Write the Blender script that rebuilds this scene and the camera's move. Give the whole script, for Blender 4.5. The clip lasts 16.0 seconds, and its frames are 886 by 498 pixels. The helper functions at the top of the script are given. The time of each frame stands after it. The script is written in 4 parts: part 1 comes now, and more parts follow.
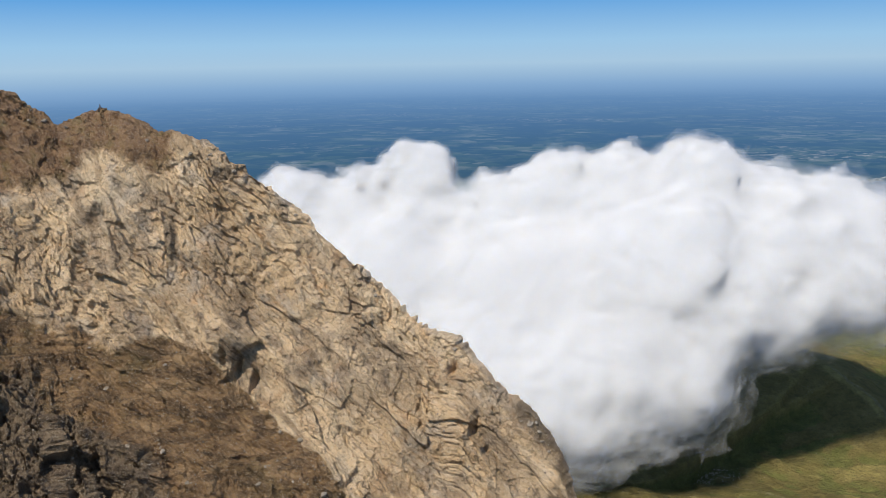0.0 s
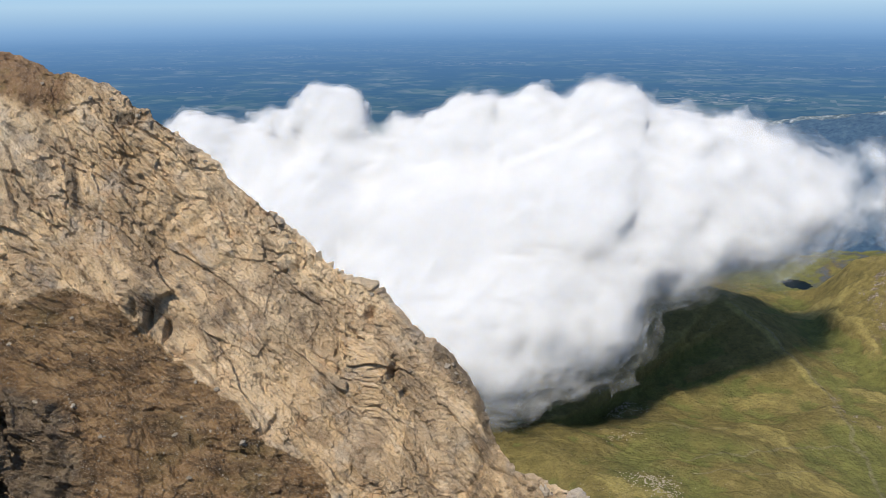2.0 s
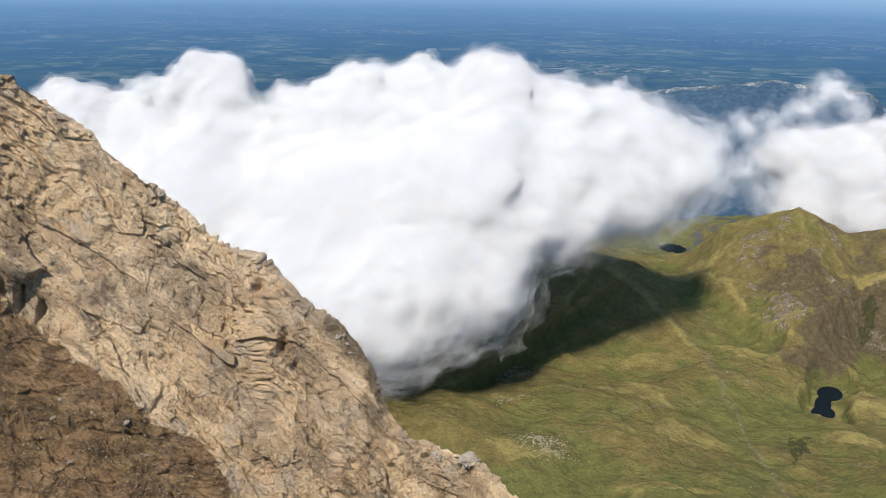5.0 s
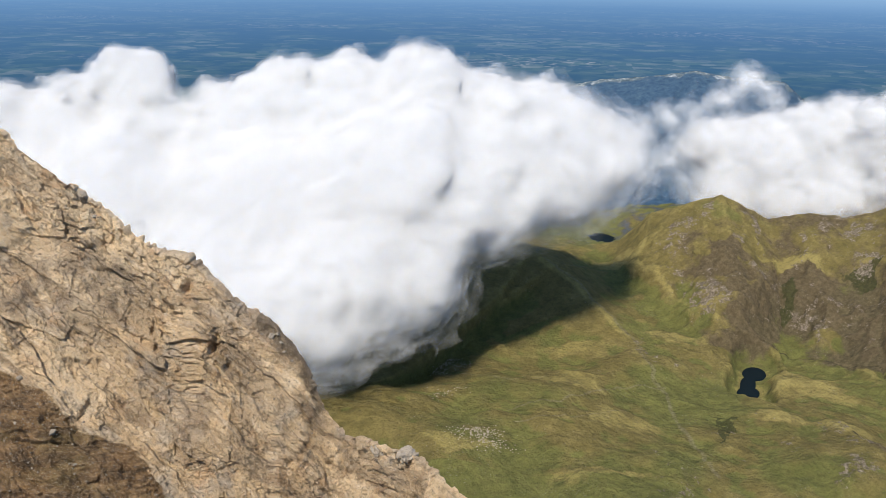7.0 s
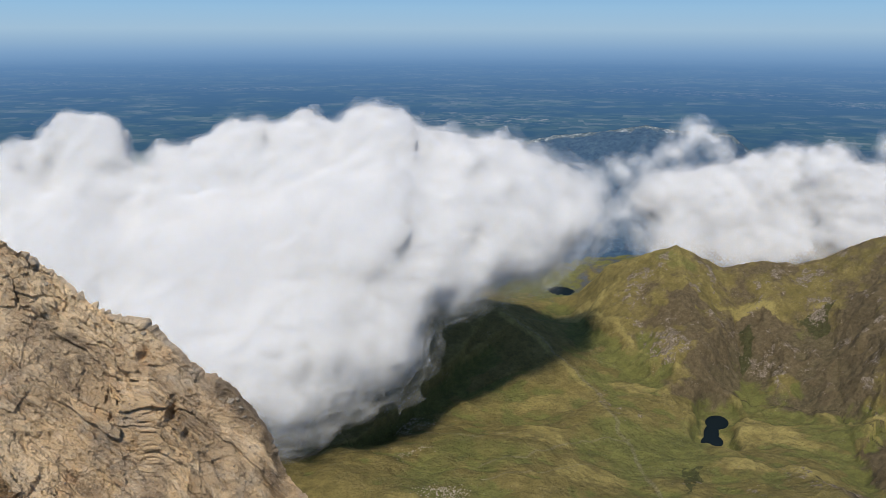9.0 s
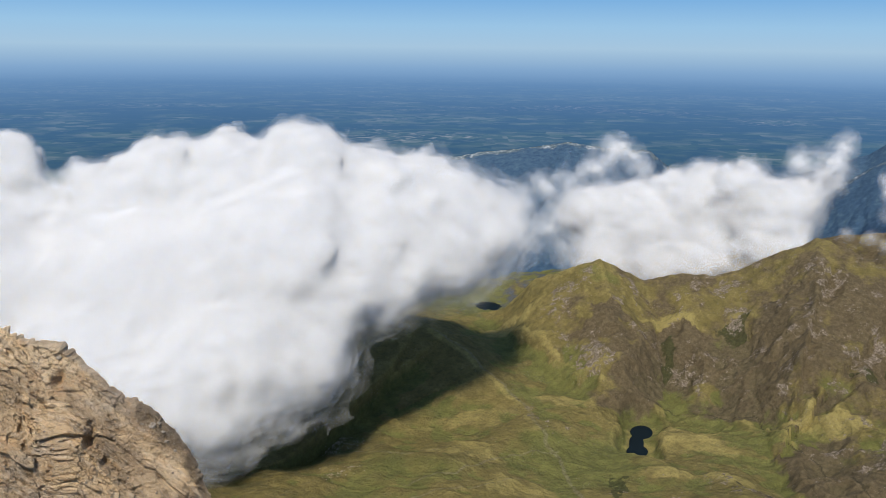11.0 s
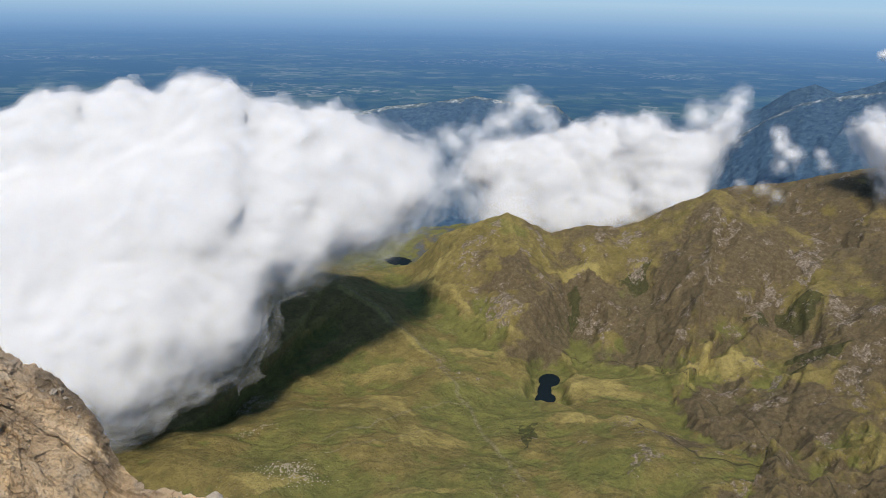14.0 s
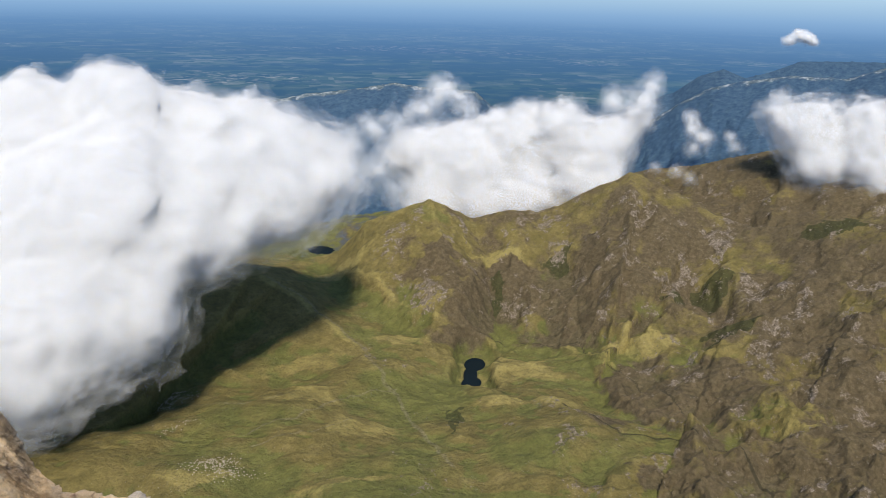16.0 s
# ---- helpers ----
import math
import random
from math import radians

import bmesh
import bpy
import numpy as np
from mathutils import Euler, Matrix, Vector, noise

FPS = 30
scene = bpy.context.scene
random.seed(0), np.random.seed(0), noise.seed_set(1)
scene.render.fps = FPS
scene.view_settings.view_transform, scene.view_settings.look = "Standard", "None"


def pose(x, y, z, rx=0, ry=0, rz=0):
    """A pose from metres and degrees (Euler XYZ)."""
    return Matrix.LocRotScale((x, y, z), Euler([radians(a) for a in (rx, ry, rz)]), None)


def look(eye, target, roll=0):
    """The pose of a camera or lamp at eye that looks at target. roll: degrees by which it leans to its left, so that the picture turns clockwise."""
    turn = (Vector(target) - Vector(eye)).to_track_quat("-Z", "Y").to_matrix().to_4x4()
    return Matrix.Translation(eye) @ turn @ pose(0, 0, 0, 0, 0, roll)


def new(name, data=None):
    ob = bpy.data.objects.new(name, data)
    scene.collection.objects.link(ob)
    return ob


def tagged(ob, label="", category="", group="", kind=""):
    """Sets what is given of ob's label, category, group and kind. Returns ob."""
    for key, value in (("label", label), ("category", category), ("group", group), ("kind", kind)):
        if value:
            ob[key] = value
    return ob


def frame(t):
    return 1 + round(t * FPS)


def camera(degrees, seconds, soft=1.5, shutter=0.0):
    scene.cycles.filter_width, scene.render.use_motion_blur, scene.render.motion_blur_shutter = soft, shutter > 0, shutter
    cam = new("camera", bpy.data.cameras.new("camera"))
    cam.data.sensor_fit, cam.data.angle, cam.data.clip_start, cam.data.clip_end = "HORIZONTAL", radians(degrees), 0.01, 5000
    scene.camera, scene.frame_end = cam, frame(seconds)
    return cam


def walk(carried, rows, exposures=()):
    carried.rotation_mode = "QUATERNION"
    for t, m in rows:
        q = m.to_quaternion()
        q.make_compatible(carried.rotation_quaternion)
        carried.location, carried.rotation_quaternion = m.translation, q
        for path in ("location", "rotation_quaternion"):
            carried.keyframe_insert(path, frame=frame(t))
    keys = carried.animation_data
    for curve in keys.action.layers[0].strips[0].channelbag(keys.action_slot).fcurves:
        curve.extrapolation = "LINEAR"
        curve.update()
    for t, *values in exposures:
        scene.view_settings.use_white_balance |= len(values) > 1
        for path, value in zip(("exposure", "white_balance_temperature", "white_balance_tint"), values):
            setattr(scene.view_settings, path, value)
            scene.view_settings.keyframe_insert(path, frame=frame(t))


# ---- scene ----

# The camera turns on a summit, handheld, above a crag, a grass valley and clouds.
EYE = 720.0  # metres above the tarn in the valley
cam = camera(55.7, 16.0, soft=0.6)
TURNS = [
    (0.0, 77.550, 1.000, -0.221), (0.5, 76.637, 0.834, -1.486), (1.0, 75.641, 0.559, -2.937), (1.5, 74.503, 0.567, -4.487),
    (2.0, 73.719, 0.440, -6.022), (2.5, 73.333, -0.243, -7.231), (3.0, 72.542, -0.598, -8.847), (3.5, 71.994, -0.719, -10.468),
    (4.0, 71.923, -0.795, -11.315), (6.5, 71.300, -0.899, -17.418), (7.0, 71.369, -0.905, -18.353), (7.5, 71.827, -0.813, -19.274),
    (8.0, 72.868, -0.564, -20.130), (8.5, 74.102, -0.341, -20.779), (9.0, 75.301, -0.150, -21.439), (9.5, 76.158, -0.252, -22.611),
    (10.0, 76.714, -0.395, -24.149), (12.5, 75.201, -0.801, -29.275), (13.0, 74.613, -0.886, -30.425), (13.5, 73.970, -1.072, -31.583),
    (14.0, 73.503, -1.288, -32.662), (14.5, 73.246, -1.327, -34.054), (15.0, 73.081, -1.290, -35.626), (15.5, 72.950, -1.367, -36.968),
    (16.0, 72.754, -1.499, -38.081),
]
EXPOSURE = 0.42  # the camera's own metering drifts a little round this
METERING = [(0.0, 0.0), (1.0, 0.07), (4.0, 0.21), (7.0, 0.17), (8.0, 0.09), (9.0, -0.14), (10.0, -0.06), (13.0, 0.0), (15.5, 0.11), (16.0, 0.12)]
walk(cam, [(t, pose(0, 0, EYE, rx, ry, rz)) for t, rx, ry, rz in TURNS], [(t, EXPOSURE + e) for t, e in METERING])

# ---- light ----
SUN_BEARING, SUN_HEIGHT = -146.0, 53.0  # degrees clockwise from +y, degrees up
world = bpy.data.worlds.new("world")
scene.world = world
world.use_nodes = True
wn = world.node_tree
sky = wn.nodes.new("ShaderNodeTexSky")
sky.sky_type, sky.sun_disc = "NISHITA", False
sky.sun_elevation, sky.sun_rotation = radians(SUN_HEIGHT), radians(SUN_BEARING)
sky.altitude, sky.air_density, sky.dust_density, sky.ozone_density = 2800, 1.0, 0.2, 1.5
wn.nodes["Background"].inputs["Strength"].default_value = 0.21
wn.links.new(sky.outputs[0], wn.nodes["Background"].inputs["Color"])
sun = new("sun", bpy.data.lights.new("sun", "SUN"))
sun.data.energy, sun.data.angle, sun.data.color = 4.4, radians(0.5), (1.0, 0.94, 0.84)
to_sun = Vector((math.sin(radians(SUN_BEARING)) * math.cos(radians(SUN_HEIGHT)), math.cos(radians(SUN_BEARING)) * math.cos(radians(SUN_HEIGHT)), math.sin(radians(SUN_HEIGHT))))
sun.matrix_world = look(to_sun * 3000, (0, 0, 0))


# ---- noise and plan helpers ----
rng = np.random.default_rng(7)
PERM = rng.permutation(256)
PERM = np.concatenate([PERM, PERM, PERM])
GRAD = rng.normal(size=(256, 3))
GRAD /= np.linalg.norm(GRAD, axis=1)[:, None]


def perlin(p):
    """Gradient noise, about -1 to 1, at points p (n, 3)."""
    p = np.asarray(p, dtype=np.float32)
    i = np.floor(p).astype(np.int64)
    f = p - i
    i &= 255
    u = f * f * f * (f * (f * 6 - 15) + 10)
    out = 0.0
    for a in (0, 1):
        wa = u[:, 0] if a else 1 - u[:, 0]
        pa = PERM[i[:, 0] + a]
        for b in (0, 1):
            wb = wa * (u[:, 1] if b else 1 - u[:, 1])
            pb = PERM[pa + i[:, 1] + b]
            for c in (0, 1):
                g = GRAD[PERM[pb + i[:, 2] + c]]
                dot = g[:, 0] * (f[:, 0] - a) + g[:, 1] * (f[:, 1] - b) + g[:, 2] * (f[:, 2] - c)
                out = out + wb * (u[:, 2] if c else 1 - u[:, 2]) * dot
    return out * 1.5


def fbm(p, size, octaves=4, gain=0.5, kind="soft"):
    """Fractal noise with its largest waves of that size; kind: soft, ridged or billow."""
    total, weight, q = 0.0, 1.0, np.asarray(p) / size
    for o in range(octaves):
        n = perlin(q + 17.3 * o)
        n = n if kind == "soft" else 1 - 2 * np.abs(n) if kind == "ridged" else 2 * np.sqrt(n * n + 0.01) - 0.66
        total = total + weight * n
        weight *= gain
        q = q * 2.03
    return total


def worley(p, size):
    """Distances to the nearest and second nearest scattered point, and the nearest one's random number."""
    q = np.asarray(p) / size
    base = np.floor(q).astype(np.int64)
    f1 = np.full(len(q), 9.0)
    f2 = np.full(len(q), 9.0)
    tag = np.zeros(len(q))
    for a in (-1, 0, 1):
        for b in (-1, 0, 1):
            for c in (-1, 0, 1):
                cell = base + (a, b, c)
                h = PERM[PERM[PERM[cell[:, 0] & 255] + (cell[:, 1] & 255)] + (cell[:, 2] & 255)]
                d = np.linalg.norm(cell + 0.5 + 0.55 * GRAD[h] - q, axis=1)
                near = d < f1
                f2 = np.where(near, f1, np.minimum(f2, d))
                tag = np.where(near, h / 255, tag)
                f1 = np.where(near, d, f1)
    return f1, f2, tag


def facets(p, size, tilt):
    """Broken planes: every cell of scattered points is a plane with a tilt of its own."""
    q = np.asarray(p) / size
    base = np.floor(q).astype(np.int64)
    best = np.full(len(q), 9.0)
    out = np.zeros(len(q))
    for a in (-1, 0, 1):
        for b in (-1, 0, 1):
            for c in (-1, 0, 1):
                cell = base + (a, b, c)
                h = PERM[PERM[PERM[cell[:, 0] & 255] + (cell[:, 1] & 255)] + (cell[:, 2] & 255)]
                off = q - cell - 0.5 - 0.55 * GRAD[h]
                d = (off * off).sum(1)
                near = d < best
                out = np.where(near, (off * GRAD[(h * 7 + 31) & 255]).sum(1) * tilt + 0.35 * (h / 255 - 0.5), out)
                best = np.where(near, d, best)
    return out * size


def step(x, a, b):
    x = np.clip((x - a) / (b - a), 0, 1)
    return x * x * (3 - 2 * x)


def at(az, el, r):
    """A place from its bearing and its height angle seen from the summit, and its level distance."""
    a = np.radians(az)
    return np.stack([r * np.sin(a), r * np.cos(a), EYE + r * np.tan(np.radians(el)) + 0 * a], -1)


def mesh_from(name, verts, quads, smooth=True, masks=None):
    me = bpy.data.meshes.new(name)
    verts, quads = np.ascontiguousarray(verts, dtype=np.float32), np.ascontiguousarray(quads, dtype=np.int32)
    k = quads.shape[1]
    me.vertices.add(len(verts))
    me.vertices.foreach_set("co", verts.ravel())
    me.loops.add(quads.size)
    me.loops.foreach_set("vertex_index", quads.ravel())
    me.polygons.add(len(quads))
    me.polygons.foreach_set("loop_start", np.arange(0, quads.size, k, dtype=np.int32))
    me.polygons.foreach_set("use_smooth", np.full(len(quads), smooth))
    for key, values in (masks or {}).items():
        me.attributes.new(key, "FLOAT", "POINT").data.foreach_set("value", np.ascontiguousarray(values, dtype=np.float32))
    me.update(calc_edges=True)
    me.validate()
    return me


def grid_quads(rows, cols, closed=False):
    i = np.arange(rows - 1)[:, None] * cols
    j = np.arange(cols if closed else cols - 1)[None, :]
    k = (j + 1) % cols
    return np.stack([i + j, i + k, i + cols + k, i + cols + j], -1).reshape(-1, 4)


# ---- materials ----
class Graph:
    """Short hand for a node material."""

    def __init__(self, name):
        self.material = bpy.data.materials.new(name)
        self.material.use_nodes = True
        self.tree = self.material.node_tree
        self.shader = self.tree.nodes["Principled BSDF"]
        self.out = self.tree.nodes["Material Output"]

    def node(self, kind, **inputs):
        n = self.tree.nodes.new("ShaderNode" + kind)
        for key, value in inputs.items():
            self.put(n, key.replace("_", " "), value)
        return n

    def put(self, n, key, value):
        socket = n.inputs[int(key[1:]) if key[0] == "i" and key[1:].isdigit() else key]
        if isinstance(value, bpy.types.NodeSocket):
            self.tree.links.new(value, socket)
        else:
            socket.default_value = value

    def math(self, op, a, b=0.0, clamp=False):
        n = self.tree.nodes.new("ShaderNodeMath")
        n.operation, n.use_clamp = op, clamp
        self.put(n, "i0", a), self.put(n, "i1", b)
        return n.outputs[0]

    def place(self, scale=(1, 1, 1), turn=(0, 0, 0)):
        n = self.node("Mapping", Scale=scale, Rotation=turn)
        self.put(n, "Vector", self.node("NewGeometry").outputs["Position"])
        return n.outputs[0]

    def noise(self, size, detail=4.0, rough=0.55, where=None, warp=0.0):
        n = self.node("TexNoise", Scale=1.0 / size, Detail=detail, Roughness=rough, Distortion=warp)
        self.put(n, "Vector", where or self.node("NewGeometry").outputs["Position"])
        return n.outputs["Fac"]

    def ramp(self, fac, *stops):
        n = self.node("ValToRGB", Fac=fac)
        e = n.color_ramp.elements
        while len(e) < len(stops):
            e.new(0.5)
        for s, (pos, col) in zip(e, stops):
            s.position = pos
            s.color = (*col, 1) if not isinstance(col, float) else (col, col, col, 1)
        return n.outputs["Color"]

    def mix(self, fac, a, b, blend="MIX"):
        n = self.node("Mix")
        n.data_type, n.blend_type = "RGBA", blend
        self.put(n, "i0", fac)
        self.put(n, "i6", (*a, 1) if isinstance(a, tuple) else a)
        self.put(n, "i7", (*b, 1) if isinstance(b, tuple) else b)
        return n.outputs[2]

    def mask(self, name):
        n = self.node("Attribute")
        n.attribute_name = name
        return n.outputs["Fac"]

    def bump(self, height, distance, strength=1.0, under=None):
        n = self.node("Bump", Height=height, Distance=distance, Strength=strength)
        if under is not None:
            self.put(n, "Normal", under)
        return n.outputs[0]


def rock_material():
    g = Graph("crag_rock")
    bed = g.node("Attribute")
    bed.attribute_name = "bed"
    bed = bed.outputs["Vector"]
    long = g.node("Mapping", Vector=bed, Scale=(0.16, 1.0, 0.6)).outputs[0]
    big, mid = g.noise(22, 4, 0.55), g.noise(3.5, 6, 0.65)
    strata, streak = g.noise(2.6, 7, 0.66, long, 0.4), g.noise(0.7, 6, 0.7, long, 0.3)
    fine, grit = g.noise(0.55, 6, 0.7), g.noise(0.16, 4, 0.75)
    rock = g.ramp(big, (0.3, (0.403, 0.277, 0.153)), (0.46, (0.572, 0.406, 0.232)), (0.58, (0.657, 0.485, 0.296)), (0.72, (0.519, 0.406, 0.269)))
    rock = g.mix(g.ramp(strata, (0.42, 0.0), (0.52, 0.12), (0.60, 0.7)), rock, (0.254, 0.173, 0.102))
    rock = g.mix(g.ramp(streak, (0.50, 0.0), (0.68, 0.55)), rock, (0.636, 0.515, 0.371))
    rock = g.mix(g.ramp(g.noise(6, 5, 0.6), (0.54, 0.0), (0.70, 0.6)), rock, (0.403, 0.356, 0.296))
    rock = g.mix(g.ramp(mid, (0.54, 0.0), (0.70, 0.65)), rock, (0.509, 0.307, 0.153))
    rock = g.mix(g.ramp(g.noise(11, 5, 0.62), (0.57, 0.0), (0.66, 0.6)), rock, (0.212, 0.148, 0.093))
    slab = g.node("TexVoronoi", Scale=0.24, Randomness=1.0, Vector=g.node("Mapping", Vector=bed, Scale=(0.4, 1.0, 0.7)).outputs[0])
    slab = g.node("SeparateColor", Color=slab.outputs["Color"]).outputs[0]
    rock = g.mix(1.0, rock, g.ramp(slab, (0.0, (0.76, 0.74, 0.72)), (0.35, (1.0, 0.98, 0.95)), (1.0, (1.18, 1.16, 1.12))), "MULTIPLY")
    earth = g.ramp(g.noise(5, 7, 0.68), (0.3, (0.138, 0.084, 0.037)), (0.45, (0.254, 0.153, 0.070)), (0.58, (0.339, 0.218, 0.107)), (0.72, (0.466, 0.327, 0.172)))
    earth = g.mix(g.ramp(g.noise(9, 5, 0.65), (0.53, 0.0), (0.66, 0.65)), earth, (0.122, 0.091, 0.033))
    earth = g.mix(g.ramp(streak, (0.56, 0.0), (0.70, 0.6)), earth, (0.080, 0.050, 0.026))
    ledges = g.noise(2.0, 7, 0.68, g.place((0.28, 0.28, 1.3), (0.12, 0.2, 0)), 0.5)
    earth = g.mix(1.0, earth, (0.90, 0.86, 0.82), "MULTIPLY")
    earth = g.mix(g.ramp(ledges, (0.48, 0.0), (0.58, 0.8)), earth, (0.106, 0.063, 0.030))
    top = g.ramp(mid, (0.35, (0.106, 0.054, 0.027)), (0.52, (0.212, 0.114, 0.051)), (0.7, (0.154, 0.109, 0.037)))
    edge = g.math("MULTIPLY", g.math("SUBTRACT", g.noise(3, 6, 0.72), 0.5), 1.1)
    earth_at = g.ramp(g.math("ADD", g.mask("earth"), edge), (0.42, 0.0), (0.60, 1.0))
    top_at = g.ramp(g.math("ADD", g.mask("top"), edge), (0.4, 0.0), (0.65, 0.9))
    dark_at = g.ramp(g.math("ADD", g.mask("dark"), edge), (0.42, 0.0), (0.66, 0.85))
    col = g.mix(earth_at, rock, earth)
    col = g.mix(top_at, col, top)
    col = g.mix(dark_at, col, g.ramp(mid, (0.35, (0.085, 0.058, 0.036)), (0.65, (0.23, 0.165, 0.098))))
    col = g.mix(g.ramp(fine, (0.34, 0.5), (0.47, 0.0)), col, (0.085, 0.063, 0.044))
    col = g.mix(g.ramp(grit, (0.55, 0.0), (0.68, 0.6)), col, (0.62, 0.54, 0.42))
    cracks = g.node("TexVoronoi", Scale=0.34, Randomness=1.0)
    cracks.feature = "DISTANCE_TO_EDGE"
    wander = g.node("TexNoise", Scale=0.5, Detail=4.0)
    g.put(wander, "Vector", bed)
    bent = g.node("VectorMath", i0=g.node("Mapping", Vector=bed, Scale=(0.45, 1.0, 0.8)).outputs[0], i1=g.node("VectorMath", i0=wander.outputs["Color"], i1=(2.2, 2.2, 2.2)).outputs[0])
    bent.inputs[1].links[0].from_node.operation = "MULTIPLY"
    g.put(cracks, "Vector", bent.outputs[0])
    crack = g.ramp(cracks.outputs["Distance"], (0.0, 1.0), (0.035, 0.0))
    crack = g.math("MULTIPLY", crack, g.ramp(g.noise(7, 4), (0.48, 0.0), (0.60, 1.0)))
    col = g.mix(g.math("MULTIPLY", crack, 0.45), col, (0.055, 0.042, 0.03))
    g.put(g.shader, "Base Color", col)
    g.put(g.shader, "Roughness", 0.92)
    g.put(g.shader, "Specular IOR Level", 0.2)
    n1 = g.bump(g.noise(1.3, 9, 0.72), 1.3)
    n2 = g.bump(streak, 0.6, 1.0, g.bump(strata, 1.3, 1.0, n1))
    g.put(g.shader, "Normal", g.bump(g.math("SUBTRACT", fine, g.math("MULTIPLY", crack, 0.5)), 0.45, 1.0, n2))
    return g.material


def stone_material(name, dark, light):
    g = Graph(name)
    col = g.ramp(g.noise(0.8, 6, 0.65), (0.3, dark), (0.7, light))
    tone = g.node("ObjectInfo").outputs["Random"]
    g.put(g.shader, "Base Color", g.mix(g.math("MULTIPLY", tone, 0.4), col, dark))
    g.put(g.shader, "Roughness", 0.9)
    g.put(g.shader, "Normal", g.bump(g.noise(0.25, 6, 0.7), 0.12))
    return g.material


def valley_material():
    g = Graph("mountain_grass")
    big, mid, fine = g.noise(150, 6, 0.62), g.noise(30, 7, 0.65), g.noise(6, 6, 0.7)
    grass = g.ramp(mid, (0.28, (0.125, 0.105, 0.036)), (0.45, (0.175, 0.143, 0.046)), (0.58, (0.215, 0.172, 0.058)), (0.75, (0.275, 0.218, 0.085)))
    lush = g.ramp(mid, (0.3, (0.108, 0.114, 0.032)), (0.7, (0.192, 0.188, 0.054)))
    col = g.mix(g.ramp(g.math("ADD", big, g.math("MULTIPLY", g.mask("lush"), 0.4)), (0.50, 0.0), (0.70, 1.0)), grass, lush)
    tread = g.noise(1.0, 5, 0.6, g.place((0.018, 0.018, 0.42)), 0.3)
    col = g.mix(g.ramp(tread, (0.42, 0.09), (0.54, 0.0)), col, (0.10, 0.085, 0.03))
    rough = g.math("MULTIPLY", g.math("SUBTRACT", g.noise(62, 9, 0.66), 0.5), 2.2)
    col = g.mix(g.ramp(g.math("ADD", g.mask("crest"), g.math("MULTIPLY", rough, 0.5)), (0.3, 0.0), (1.0, 0.8)), col, (0.35, 0.285, 0.095))
    heath = g.ramp(g.noise(9, 7, 0.7), (0.32, (0.068, 0.052, 0.032)), (0.5, (0.112, 0.084, 0.050)), (0.7, (0.170, 0.132, 0.078)))
    col = g.mix(g.ramp(g.math("ADD", g.mask("heath"), rough), (0.38, 0.0), (0.66, 0.85)), col, heath)
    col = g.mix(g.ramp(g.math("ADD", g.mask("shrub"), g.math("MULTIPLY", rough, 0.5)), (0.4, 0.0), (0.6, 0.85)), col, g.ramp(fine, (0.35, (0.028, 0.034, 0.012)), (0.65, (0.075, 0.078, 0.028))))
    scree = g.ramp(g.noise(4.5, 6, 0.78), (0.36, (0.095, 0.075, 0.052)), (0.50, (0.21, 0.170, 0.120)), (0.66, (0.42, 0.355, 0.275)))
    stony = g.math("MULTIPLY", g.math("SUBTRACT", g.noise(17, 8, 0.74), 0.5), 2.6)
    col = g.mix(g.ramp(g.math("ADD", g.mask("rock"), stony), (0.52, 0.0), (0.57, 0.9)), col, scree)
    col = g.mix(g.ramp(g.mask("path"), (0.35, 0.0), (0.9, 0.42)), col, g.ramp(g.noise(7, 6, 0.75), (0.4, (0.13, 0.11, 0.05)), (0.6, (0.34, 0.29, 0.20))))
    col = g.mix(g.ramp(g.mask("stream"), (0.35, 0.0), (0.8, 0.85)), col, (0.050, 0.045, 0.025))
    col = g.mix(g.ramp(g.noise(3.2, 6, 0.80), (0.36, 0.34), (0.52, 0.0)), col, (0.06, 0.05, 0.022))
    col = g.mix(g.ramp(g.noise(11, 6, 0.72), (0.40, 0.30), (0.52, 0.0)), col, (0.07, 0.056, 0.024))
    specks = g.math("MULTIPLY", g.ramp(g.noise(2.6, 3, 0.7), (0.62, 0.0), (0.70, 1.0)), g.ramp(g.noise(45, 5, 0.65), (0.50, 0.0), (0.64, 1.0)))
    col = g.mix(g.math("MULTIPLY", specks, g.math("SUBTRACT", 0.75, g.mask("hazy_forest"), True)), col, (0.40, 0.36, 0.29))
    col = g.mix(1.0, col, (0.75, 0.73, 0.74), "MULTIPLY")
    # far woods, their colour shifted to blue to paint in the haze of distance
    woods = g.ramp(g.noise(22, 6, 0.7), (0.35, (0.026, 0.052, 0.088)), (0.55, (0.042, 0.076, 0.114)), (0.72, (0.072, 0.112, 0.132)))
    col = g.mix(g.ramp(g.math("ADD", g.mask("hazy_forest"), g.math("MULTIPLY", rough, 0.45)), (0.35, 0.0), (0.6, 1.0)), col, woods)
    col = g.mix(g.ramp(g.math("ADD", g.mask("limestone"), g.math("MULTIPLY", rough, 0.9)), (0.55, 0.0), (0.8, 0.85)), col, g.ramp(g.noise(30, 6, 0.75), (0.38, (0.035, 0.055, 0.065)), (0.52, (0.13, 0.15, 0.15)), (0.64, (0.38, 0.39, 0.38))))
    g.put(g.shader, "Base Color", col)
    g.put(g.shader, "Roughness", 0.95)
    g.put(g.shader, "Specular IOR Level", 0.08)
    g.put(g.shader, "Normal", g.bump(fine, 1.8, 1.0, g.bump(g.noise(24, 7, 0.62), 9.0, 1.0)))
    return g.material


